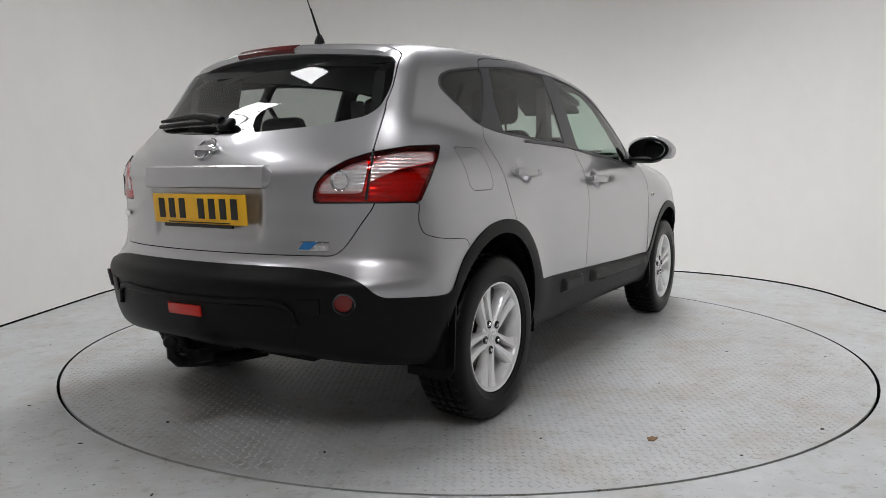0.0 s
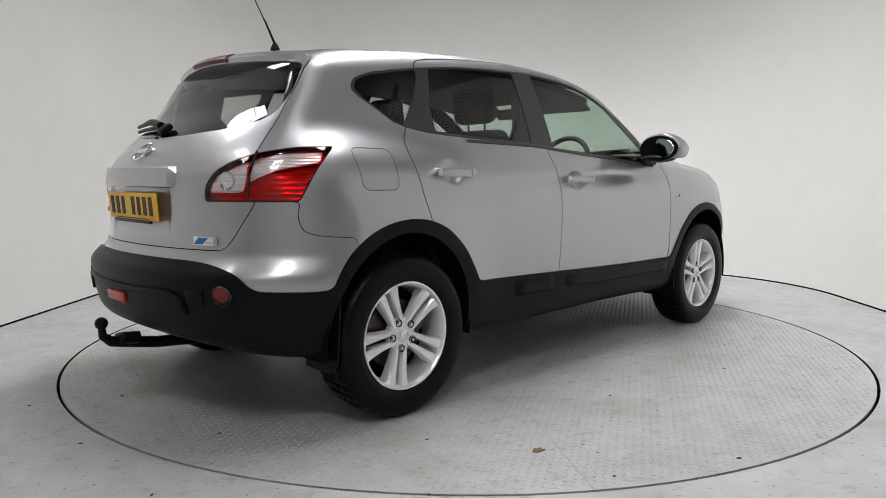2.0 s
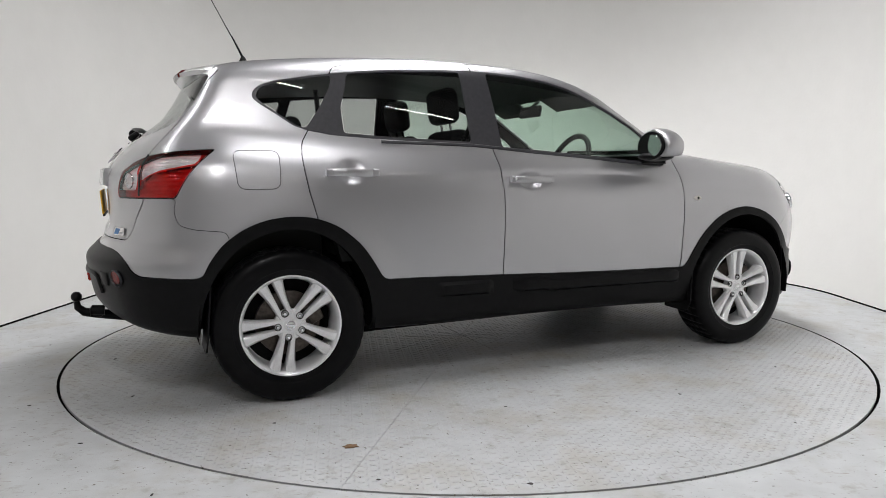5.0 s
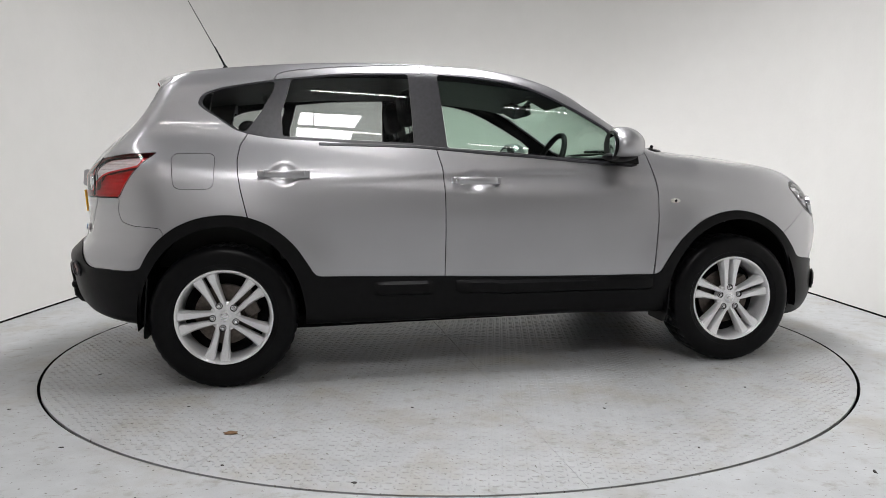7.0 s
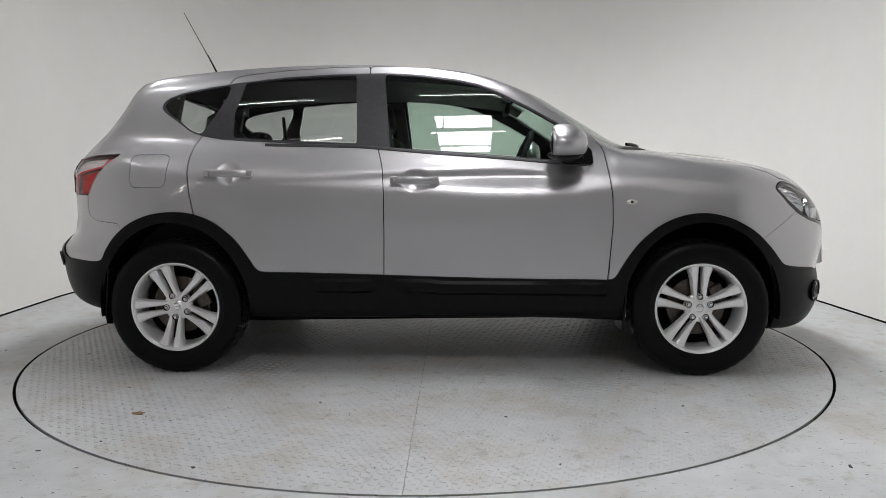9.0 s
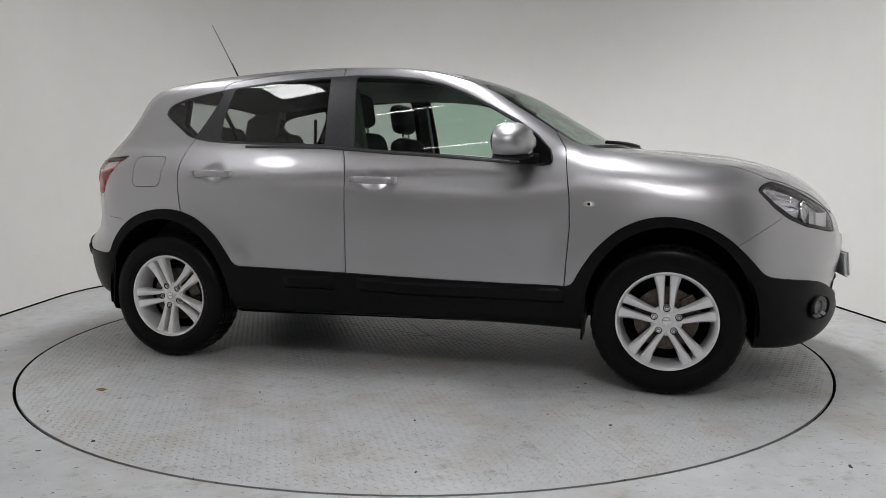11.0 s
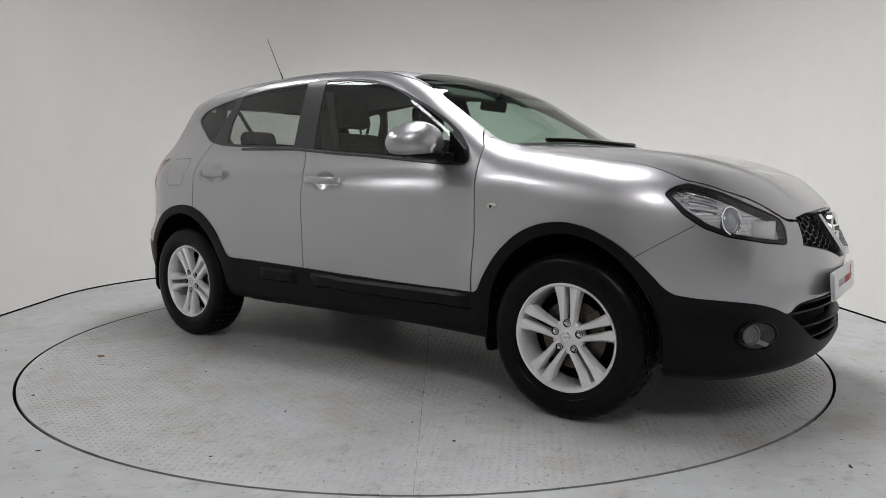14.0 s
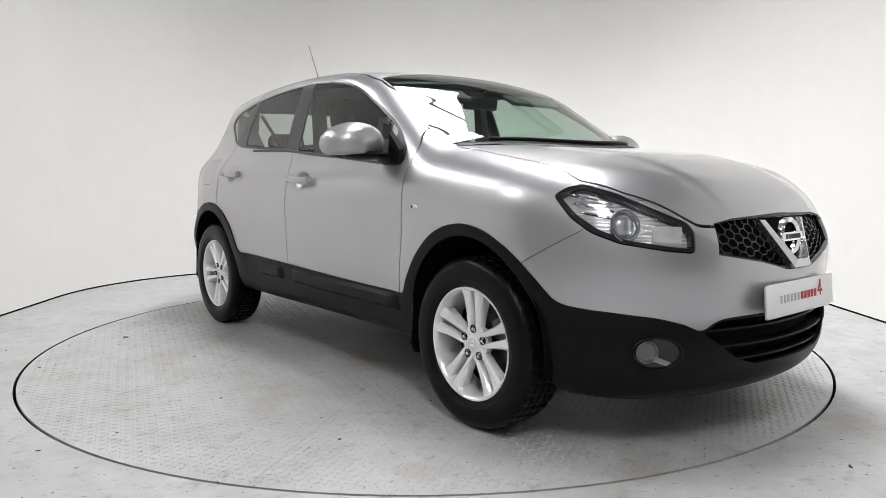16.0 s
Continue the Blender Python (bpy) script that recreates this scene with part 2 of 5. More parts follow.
for sx, sy, wx, wy, watts in SKYLIGHTS:
    bm = bmesh.new()
    box(bm, sx - wx / 2, sx + wx / 2, sy - wy / 2, sy + wy / 2, ROOF_Z + 0.03, ROOF_Z + 0.06)
    pane = tagged(part("window_roof", bm, SKYPANE, smooth=False), "bright daylit roof light pane", "roof light", kind="structure")
    count = max(1, round(wy / 0.8) - 1)
    for k in range(count):
        y = sy - wy / 2 + wy * (k + 1) / (count + 1)
        bm = bmesh.new()
        box(bm, sx - wx / 2, sx + wx / 2, y - 0.02, y + 0.02, ROOF_Z - 0.07, ROOF_Z - 0.005)
        part("glazing_bar", bm, BEAM, pane, "dark bar", smooth=False)
# steel rafters across the shed
for ry in (-9.6, -7.9, -5.1, -3.2, 4.2, 6.5):
    bm = bmesh.new()
    box(bm, -HX, HX, ry - 0.06, ry + 0.06, ROOF_Z - 0.30, ROOF_Z - 0.27)
    box(bm, -HX, HX, ry - 0.06, ry + 0.06, ROOF_Z - 0.03, ROOF_Z)
    box(bm, -HX, HX, ry - 0.006, ry + 0.006, ROOF_Z - 0.27, ROOF_Z - 0.03)
    tagged(part("beam", bm, BEAM, smooth=False), "dark painted steel roof beam", "beam", kind="structure")
TUBES = [(x, y) for y in (-8.4, -6.75, -5.05, -3.5) for x in (-5.2, -2.5, 0.15, 2.8)] + [(-4.9, -2.2), (-7.4, -2.2), (-7.2, -0.8), (-4.9, -0.6), (-7.6, 0.6), (-4.7, 2.3), (-6.9, 2.9)]
for tx, ty in TUBES:
    bm = bmesh.new()
    tube(bm, [(tx - 0.6, ty, 4.6), (tx + 0.6, ty, 4.6)], 0.010, 8)
    lamp = tagged(part("tube_lamp", bm, TUBE), "white tube lamp hung below the shed roof", "lamp", "tube lamps under the roof")
    bm = bmesh.new()
    box(bm, tx - 0.64, tx + 0.64, ty - 0.05, ty + 0.05, 4.625, 4.67, 0.008)
    part("lamp_housing", bm, BEAM, lamp, "grey lamp housing")
    for x in (tx - 0.4, tx + 0.4):
        bm = bmesh.new()
        box(bm, x - 0.01, x + 0.01, ty - 0.01, ty + 0.01, 4.66, ROOF_Z)
        part("hanger", bm, BEAM, lamp, smooth=False)

# ---- turntable: ten tread plates in a round pit ----
turntable = tagged(new("turntable"), "round grey steel tread-plate turntable, scuffed and dusty", "turntable")
SEAM = radians(7)
for s in range(10):
    a0, a1 = SEAM + s * math.pi / 5 + 0.0002, SEAM + (s + 1) * math.pi / 5 - 0.0002
    arc = [(TABLE_R * math.cos(t), TABLE_R * math.sin(t)) for t in np.linspace(a0 + 0.0002, a1 - 0.0002, 25)]
    mid = (a0 + a1) / 2
    bm = bmesh.new()
    prism(bm, [(0.006 * math.cos(mid), 0.006 * math.sin(mid))] + arc, -0.012, 0.0, "xy")
    part("plate", bm, DECK, turntable, smooth=False)
bm = bmesh.new()
lathe(bm, [(TABLE_R - 0.02, -0.09), (TABLE_R - 0.02, -0.014)], n=96)
part("bed", bm, GAP, turntable, "dark steel bed under the plates", smooth=False)
rng = np.random.default_rng(4)
pitch = 0.031
gx, gy = np.meshgrid(np.arange(-TABLE_R, TABLE_R, pitch), np.arange(-TABLE_R, TABLE_R, pitch))
ii, jj = np.meshgrid(np.arange(gx.shape[1]), np.arange(gx.shape[0]))
keep = np.hypot(gx, gy) < TABLE_R - 0.03
cx, cy, alt = gx[keep], gy[keep], ((ii + jj) % 2)[keep]
ang = np.where(alt == 0, radians(45), radians(-45))
L, Wd, h = 0.0125, 0.0048, 0.0022
tv, tf = [], []
for k, (lx, ly, lz) in enumerate(((-L, 0, 0), (0, -Wd, 0), (L, 0, 0), (0, Wd, 0), (-L * 0.55, 0, h), (L * 0.55, 0, h))):
    tv.append(np.stack([cx + lx * np.cos(ang) - ly * np.sin(ang), cy + lx * np.sin(ang) + ly * np.cos(ang), np.full_like(cx, lz + 0.0002)], -1))
N = len(cx)
tv = np.stack(tv, 1).reshape(-1, 3)
me = bpy.data.meshes.new("tread")
quads = np.array([(0, 1, 5, 4), (1, 2, 5, 5), (2, 3, 5, 5), (3, 0, 4, 5)])
tris = np.array([(0, 1, 4), (1, 5, 4), (1, 2, 5), (2, 3, 5), (3, 4, 5), (3, 0, 4)])
allf = (np.arange(N)[:, None, None] * 6 + tris[None]).reshape(-1, 3)
me.from_pydata(tv.tolist(), [], allf.tolist())
me.materials.append(DECK)
tread = new("tread", me)
tread.parent = turntable
tagged(tread, "small raised lozenges of the tread plate", kind="stuff")


# ---- the car body as a smooth solid ----

def crv(pts):
    """Smooth curve through (x, y) pairs, straight beyond the ends."""
    X, Y = np.array(pts, float).T
    S = np.gradient(Y, X)

    def f(x):
        x = np.asarray(x, float)
        i = np.clip(np.searchsorted(X, x) - 1, 0, len(X) - 2)
        h = X[i + 1] - X[i]
        t = (x - X[i]) / h
        tc = np.clip(t, 0, 1)
        a, b = tc * tc * (3 - 2 * tc), tc * (1 - tc)
        y = Y[i] * (1 - a) + Y[i + 1] * a + h * b * (S[i] * (1 - tc) - S[i + 1] * tc)
        return y + np.where(t < 0, S[0] * (x - X[0]), 0) + np.where(t > 1, S[-1] * (x - X[-1]), 0)
    return f


def smax(a, b, k):
    h = np.maximum(k - np.abs(a - b), 0) / k
    return np.maximum(a, b) + h * h * k / 4


def smin(a, b, k):
    return -smax(-a, -b, k)


# the car: x ahead, y to its left, z up, origin on the ground midway between the axles
hood_z = crv([(0.2, 1.10), (0.8, 1.145), (1.05, 1.15), (1.25, 1.127), (1.45, 1.103), (1.65, 1.075), (1.85, 1.015), (2.0, 0.945), (2.1, 0.87), (2.16, 0.80)])
belt_z = crv([(-2.1, 1.25), (-1.2, 1.20), (-0.4, 1.145), (0.6, 1.075), (1.0, 1.06)])
roof_z = crv([(-1.75, 1.49), (-1.5, 1.545), (-1.2, 1.580), (-0.9, 1.601), (-0.57, 1.611), (-0.25, 1.606), (0.05, 1.585), (0.3, 1.555), (0.6, 1.50)])
nose_x = crv([(0.15, 2.03), (0.22, 2.10), (0.30, 2.15), (0.40, 2.165), (0.5, 2.155), (0.6, 2.175), (0.7, 2.18), (0.8, 2.155), (0.9, 2.11), (1.0, 2.05)])
tail_x = crv([(0.2, -1.92), (0.3, -2.03), (0.42, -2.09), (0.55, -2.115), (0.635, -2.115), (0.665, -2.085), (0.70, -2.055), (0.75, -2.04), (0.85, -2.035), (1.0, -2.03), (1.07, -1.995), (1.15, -1.925), (1.25, -1.83), (1.4, -1.72)])
plan_w = crv([(-2.1, 0.82), (-1.7, 0.868), (-1.3, 0.886), (-0.8, 0.882), (0.0, 0.878), (0.8, 0.882), (1.3, 0.886), (1.7, 0.868), (2.2, 0.80)])
side_in = crv([(0.15, 0.075), (0.25, 0.045), (0.4, 0.022), (0.52, 0.012), (0.7, 0.003), (0.84, 0.0), (0.93, 0.008), (1.0, 0.022), (1.06, 0.042), (1.14, 0.08), (1.25, 0.15)])
gh_w = crv([(0.95, 0.845), (1.1, 0.812), (1.2, 0.782), (1.35, 0.732), (1.5, 0.672), (1.6, 0.625)])
gh_plan = crv([(-2.0, 0.125), (-1.6, 0.08), (-1.2, 0.038), (-0.6, 0.008), (0.0, 0.0), (0.5, 0.012), (1.0, 0.04), (1.4, 0.07)])
screen_x = crv([(1.05, 1.23), (1.15, 1.06), (1.25, 0.90), (1.35, 0.735), (1.45, 0.565), (1.53, 0.39), (1.60, 0.18)])
back_x = crv([(1.0, -2.00), (1.1, -1.915), (1.2, -1.835), (1.3, -1.755), (1.4, -1.69), (1.5, -1.645), (1.6, -1.61)])
floor_z = crv([(-2.15, 0.40), (-1.9, 0.335), (-1.6, 0.30), (-0.9, 0.285), (0.9, 0.275), (1.5, 0.24), (1.9, 0.205), (2.2, 0.215)])
WHEEL_X, WHEEL_Z = 1.315, 0.342


def body(p):
    """Signed height over the car's skin: negative inside."""
    x, y, z = p[..., 0], np.abs(p[..., 1]), p[..., 2]
    arch = 0
    for cx in (WHEEL_X, -WHEEL_X):
        r = np.hypot(x - cx, z - WHEEL_Z)
        arch = arch + 0.021 * np.exp(-((r - 0.44) / 0.115) ** 2) * np.clip((z - 0.3) / 0.25, 0, 1)
    w = plan_w(x) - side_in(z) + arch
    for hx, hz in ((-0.095, 0.982), (-1.022, 1.018)):
        w = w - 0.021 * np.exp(-(np.hypot((x - hx) / 0.052, (z - hz) / 0.045)) ** 4)
    side = y - w
    front = x - (nose_x(z) - 0.38 * y ** 2 - 0.27 * y ** 4)
    rear = (tail_x(z) + 0.26 * y ** 2 + 0.20 * y ** 4) - x - 0.03
    step = lambda t: 1 / (1 + np.exp(-np.clip(t, -30, 30)))
    rear = rear + 0.015 * step((0.30 - 0.10 * (0.955 - z) - y) / 0.007) * step((z - 0.772) / 0.007) * step((0.962 - z) / 0.006) * step((-1.8 - x) / 0.01)
    zt = np.where(x > 0.9, hood_z(x), belt_z(x) + (hood_z(0.9) - belt_z(0.9)) * np.clip((x - 0.2) / 0.7, 0, 1) ** 2)
    top = z - (zt - 0.068 * np.clip((y - 0.2) / 0.6, 0, 2) ** 2.5)
    mid = step((0.40 - 0.10 * (x - 1.2) - y) / 0.012) * step((x - 1.28) / 0.03) * step((2.08 - x) / 0.03)
    top = top - 0.009 * mid
    low = smax(side, smax(front, rear, 0.1), 0.20)
    low = smax(low, top, 0.13)
    low = smax(low, floor_z(x) - z, 0.06)
    gs = y - (gh_w(z) - gh_plan(x))
    gf = (x - (screen_x(z) + 0.012 - 0.42 * y ** 2)) * 0.55
    gr = ((back_x(z) + 0.16 * y ** 2 + 0.15 * y ** 4) - x - 0.02) * 0.8
    gt = z - (roof_z(x) - 0.09 * y ** 2)
    gh = smax(gs, smax(gf, gr, 0.05), 0.075)
    gh = smax(smax(gh, gt, 0.085), 1.03 - z, 0.02)
    return smin(low, gh, 0.07)


STEPS = 1e-4 * np.array([(0, 0, 0), (1, 0, 0), (-1, 0, 0), (0, 1, 0), (0, -1, 0), (0, 0, 1), (0, 0, -1)])


def slope(p):
    """Height over the skin, and how it rises along x, y and z."""
    f = body(p[None] + STEPS.reshape(7, *([1] * (p.ndim - 1)), 3))
    return f[0], np.stack([f[1] - f[2], f[3] - f[4], f[5] - f[6]], -1) / 2e-4


def skin_normal(p):
    g = slope(p)[1]
    return g / np.maximum(np.linalg.norm(g, axis=-1, keepdims=True), 1e-9)


def to_skin(p, rounds=4):
    for _ in range(rounds):
        f, g = slope(p)
        p = p - g * (f / np.maximum((g * g).sum(-1), 1e-6))[..., None]
    return p


# ---- the car's skin ----
SILVER_GAP = 0.0024


def sdf(poly, u, v):
    """Signed distance to a closed outline in a view: negative inside."""
    P = np.array(poly, float)
    Q = np.roll(P, -1, 0)
    d2, inside = np.full(u.shape, 1e9), np.zeros(u.shape, bool)
    for (x0, y0), (x1, y1) in zip(P, Q):
        ex, ey = x1 - x0, y1 - y0
        t = np.clip(((u - x0) * ex + (v - y0) * ey) / max(ex * ex + ey * ey, 1e-12), 0, 1)
        d2 = np.minimum(d2, (u - x0 - t * ex) ** 2 + (v - y0 - t * ey) ** 2)
        c = (y0 > v) != (y1 > v)
        with np.errstate(divide="ignore", invalid="ignore"):
            xi = x0 + (v - y0) * ex / (ey if ey else 1e-12)
        inside ^= c & (u < xi)
    return np.where(inside, -1, 1) * np.sqrt(d2)


def rounded(poly, r=0.03, n=5):
    """An outline with its corners rounded."""
    out, k = [], len(poly)
    for i in range(k):
        p, a, b = np.array(poly[i], float), np.array(poly[i - 1], float), np.array(poly[(i + 1) % k], float)
        la, lb = np.linalg.norm(a - p), np.linalg.norm(b - p)
        ra = min(r, la * 0.45, lb * 0.45)
        s, e = p + (a - p) / la * ra, p + (b - p) / lb * ra
        out += [tuple((1 - t) ** 2 * s + 2 * t * (1 - t) * p + t * t * e) for t in np.linspace(0, 1, n)]
    return out


def inset(poly, s):
    """An outline moved inwards by s."""
    Q = np.array(poly, float)
    area = 0.5 * np.sum(Q[:, 0] * np.roll(Q[:, 1], -1) - np.roll(Q[:, 0], -1) * Q[:, 1])
    e = np.roll(Q, -1, 0) - Q
    nrm = np.stack([-e[:, 1], e[:, 0]], -1) / np.maximum(np.linalg.norm(e, axis=1, keepdims=True), 1e-9) * np.sign(area)
    b = nrm + np.roll(nrm, 1, 0)
    b /= np.maximum((b * b).sum(1, keepdims=True) / 2, 0.4)
    return [tuple(q) for q in Q + b * s]


VIEWS = {
    "S": lambda p: (p[:, 0], p[:, 2]),
    "E": lambda p: (p[:, 1], p[:, 2]),
    "T": lambda p: (p[:, 0], p[:, 1]),
    "D": lambda p: (p[:, 0] - p[:, 1], p[:, 2]),
    "H": lambda p: (p[:, 0] + p[:, 1], p[:, 2]),
}


def ellipse(cx, cz, a, b, n=48):
    return [(cx + a * math.cos(t), cz + b * math.sin(t)) for t in np.linspace(0, 2 * math.pi, n + 1)[:-1]]


# the half skin, cast out from a line inside the body
def half_skin(fine=1.0, nx=250):
    z0, xa, xb = 0.70, -1.25, 1.35
    spread = lambda *stops: np.concatenate([np.linspace(a, b, max(4, int(k * fine)))[:-1] for a, b, k in stops] + [[stops[-1][1]]])
    tail_turn = spread((math.pi, math.pi - 0.42, 56), (math.pi - 0.42, math.pi / 2, 66))
    nose_turn = spread((math.pi / 2, 0.0, 105))
    rows = [(xa, t) for t in tail_turn] + [(x, math.pi / 2) for x in np.linspace(xa, xb, nx)[1:-1]] + [(xb, t) for t in nose_turn]
    phi = spread((-math.pi / 2, 0.05, 84), (0.05, 0.40, 60), (0.40, math.pi / 2, 84))
    nphi = len(phi)
    o = np.array([(x, 0, z0) for x, _ in rows])[:, None, :] + np.zeros((1, nphi, 1))
    th = np.array([t for _, t in rows])[:, None]
    d = np.stack([np.cos(th) + 0 * phi, -np.sin(th) * np.cos(phi), np.sin(th) * np.sin(phi)], -1)
    s = np.linspace(0.05, 1.6, 36)
    lo, hi = np.full(d.shape[:2], s[0]), np.full(d.shape[:2], s[-1])
    done = np.zeros(d.shape[:2], bool)
    for a, b in zip(s, s[1:]):
        f = body(o + b * d) > 0
        new_hit = f & ~done
        lo[new_hit], hi[new_hit] = a, b
        done |= f
    for _ in range(17):
        mid = (lo + hi) / 2
        f = body(o + mid[..., None] * d) > 0
        hi, lo = np.where(f, mid, hi), np.where(f, lo, mid)
    p = o + ((lo + hi) / 2)[..., None] * d
    nr = len(rows)
    i, j = np.meshgrid(np.arange(nr - 1), np.arange(nphi - 1), indexing="ij")
    q = np.stack([i * nphi + j, (i + 1) * nphi + j, (i + 1) * nphi + j + 1, i * nphi + j + 1], -1).reshape(-1, 4)
    f = np.concatenate([q[:, [0, 1, 2]], q[:, [0, 2, 3]]])
    P = p.reshape(-1, 3)
    area = np.linalg.norm(np.cross(P[f[:, 1]] - P[f[:, 0]], P[f[:, 2]] - P[f[:, 0]]), axis=1)
    return P, f[area > 1e-9]


def cut(P, F, d):
    """Splits the triangles along d = 0."""
    d = np.where(np.abs(d) < 1e-7, 1e-7, d)
    s = d[F] > 0
    k = s.sum(1)
    keep, F1 = F[(k == 0) | (k == 3)], F[(k == 1) | (k == 2)]
    if not len(F1):
        return P, F
    s = d[F1] > 0
    lone = np.where(s.sum(1) == 1, True, False)
    idx = np.argmax(s == lone[:, None], 1)
    r = np.arange(len(F1))
    A, B, C = F1[r, idx], F1[r, (idx + 1) % 3], F1[r, (idx + 2) % 3]
    e = np.concatenate([np.sort(np.stack([A, B], 1), 1), np.sort(np.stack([A, C], 1), 1)])
    ue, inv = np.unique(e, axis=0, return_inverse=True)
    inv = inv.ravel()
    t = d[ue[:, 0]] / (d[ue[:, 0]] - d[ue[:, 1]])
    newp = P[ue[:, 0]] + t[:, None] * (P[ue[:, 1]] - P[ue[:, 0]])
    AB, AC = len(P) + inv[:len(F1)], len(P) + inv[len(F1):]
    tri = np.concatenate([keep, np.stack([A, AB, AC], 1), np.stack([AB, B, C], 1), np.stack([AB, C, AC], 1)])
    return np.concatenate([P, newp]), tri


def region_distance(P, view, poly, where):
    d = np.full(len(P), 9.0)
    ok = where(P)
    u, v = VIEWS[view](P)
    (u0, v0), (u1, v1) = np.min(poly, 0) - 0.06, np.max(poly, 0) + 0.06
    ok = ok & (u > u0) & (u < u1) & (v > v0) & (v < v1)
    d[ok] = sdf(poly, u[ok], v[ok])
    return d


anywhere = lambda p: p[:, 2] > -9
REAR = lambda p: p[:, 0] < -1.3
NOSE = lambda p: p[:, 0] > 1.3
LOW_REAR = lambda p: (p[:, 0] < -1.3) & (p[:, 2] < 1.3)

ARCH_R = [(-1.70, 0.15), (-1.70, 0.5), (-1.681, 0.576), (-1.656, 0.632), (-1.605, 0.705), (-1.521, 0.772), (-1.422, 0.812), (-1.311, 0.827), (-1.202, 0.818), (-1.094, 0.776), (-0.989, 0.688), (-0.924, 0.590), (-0.887, 0.525)]
SILL = [(-0.638, 0.518), (-0.273, 0.508), (0.037, 0.498), (0.320, 0.491), (0.604, 0.487), (0.886, 0.487)]
ARCH_F = [(0.918, 0.552), (0.990, 0.665), (1.098, 0.762), (1.209, 0.809), (1.322, 0.820), (1.437, 0.796), (1.557, 0.733), (1.650, 0.645), (1.724, 0.557)]
FRONT_EDGE = [(1.80, 0.541), (1.90, 0.529), (1.98, 0.514), (2.034, 0.488), (2.066, 0.455), (2.09, 0.500), (2.14, 0.504), (2.4, 0.504)]
REAR_EDGE = [(-2.4, 0.683), (-2.10, 0.683), (-2.03, 0.680), (-2.0, 0.668), (-1.972, 0.640), (-1.95, 0.600), (-1.92, 0.580), (-1.75, 0.572)]
CLADDING = REAR_EDGE + ARCH_R[2:] + SILL + ARCH_F + FRONT_EDGE + [(2.4, 0.0), (-2.4, 0.0)]
DLO = [(-1.428, 1.352), (-1.418, 1.385), (-1.39, 1.407), (-1.316, 1.433), (-1.171, 1.459), (-1.043, 1.478), (-0.766, 1.509), (-0.535, 1.520), (-0.274, 1.524), (-0.071, 1.514), (0.103, 1.490), (0.218, 1.460), (0.333, 1.413), (0.476, 1.343), (0.618, 1.262), (0.703, 1.200), (0.772, 1.126), (0.788, 1.075), (0.780, 1.055), (0.765, 1.049), (0.663, 1.055), (0.465, 1.073), (0.209, 1.095), (-0.017, 1.112), (-0.377, 1.148), (-0.637, 1.160), (-0.808, 1.168), (-0.979, 1.178), (-1.094, 1.187), (-1.193, 1.205), (-1.255, 1.225), (-1.333, 1.281), (-1.40, 1.325)]
QUARTER = [(-1.412, 1.360), (-1.390, 1.396), (-1.316, 1.424), (-1.171, 1.449), (-1.062, 1.466), (-1.075, 1.415), (-1.135, 1.310), (-1.203, 1.216), (-1.253, 1.235), (-1.326, 1.289), (-1.39, 1.333)]
REAR_PANE = [(-0.985, 1.476), (-0.766, 1.499), (-0.535, 1.510), (-0.408, 1.512), (-0.396, 1.166), (-0.637, 1.176), (-0.808, 1.184), (-1.028, 1.198), (-1.032, 1.316), (-1.008, 1.385)]
FRONT_PANE = [(-0.258, 1.514), (-0.071, 1.503), (0.100, 1.479), (0.213, 1.450), (0.326, 1.403), (0.468, 1.333), (0.610, 1.252), (0.672, 1.205), (0.690, 1.072), (0.465, 1.090), (0.209, 1.112), (-0.017, 1.129), (-0.226, 1.143)]
REAR_DOOR = [(-1.064, 1.486), (-1.045, 1.509), (-0.974, 1.526), (-0.772, 1.547), (-0.540, 1.562), (-0.341, 1.566), (-0.324, 1.386), (-0.284, 1.133), (-0.261, 1.043), (-0.252, 0.905), (-0.251, 0.709), (-0.256, 0.45), (-1.10, 0.45), (-1.194, 0.815), (-1.223, 0.935), (-1.236, 1.018), (-1.239, 1.087), (-1.227, 1.153), (-1.193, 1.205), (-1.116, 1.330)]
FRONT_DOOR = [(-0.341, 1.566), (-0.070, 1.566), (0.166, 1.530), (0.343, 1.478), (0.510, 1.402), (0.660, 1.318), (0.775, 1.226), (0.841, 1.127), (0.856, 1.012), (0.871, 0.901), (0.875, 0.761), (0.864, 0.620), (0.85, 0.45), (-0.256, 0.45), (-0.251, 0.709), (-0.252, 0.905), (-0.261, 1.043), (-0.284, 1.133), (-0.324, 1.386)]
FUEL = [(-1.536, 1.110), (-1.338, 1.110), (-1.346, 0.944), (-1.522, 0.944)]
TAIL_LAMP = [(-1.490, 0.905), (-1.492, 0.935), (-1.480, 0.973), (-1.418, 1.022), (-1.321, 1.059), (-1.195, 1.086), (-1.003, 1.108), (-0.815, 1.116), (-0.835, 1.085), (-0.885, 1.020), (-0.965, 0.906), (-1.257, 0.906)]
HEAD_LAMP = [(0.880, 0.931), (0.945, 0.958), (1.025, 0.969), (1.185, 0.936), (1.380, 0.877), (1.515, 0.838), (1.548, 0.810), (1.552, 0.737), (1.420, 0.745), (1.190, 0.771), (1.055, 0.806), (0.960, 0.855)]
HEAD_INNER = [(0.912, 0.930), (0.950, 0.945), (1.025, 0.956), (1.185, 0.922), (1.380, 0.863), (1.508, 0.825), (1.532, 0.800), (1.535, 0.752), (1.420, 0.761), (1.220, 0.783), (1.085, 0.819), (0.980, 0.872)]
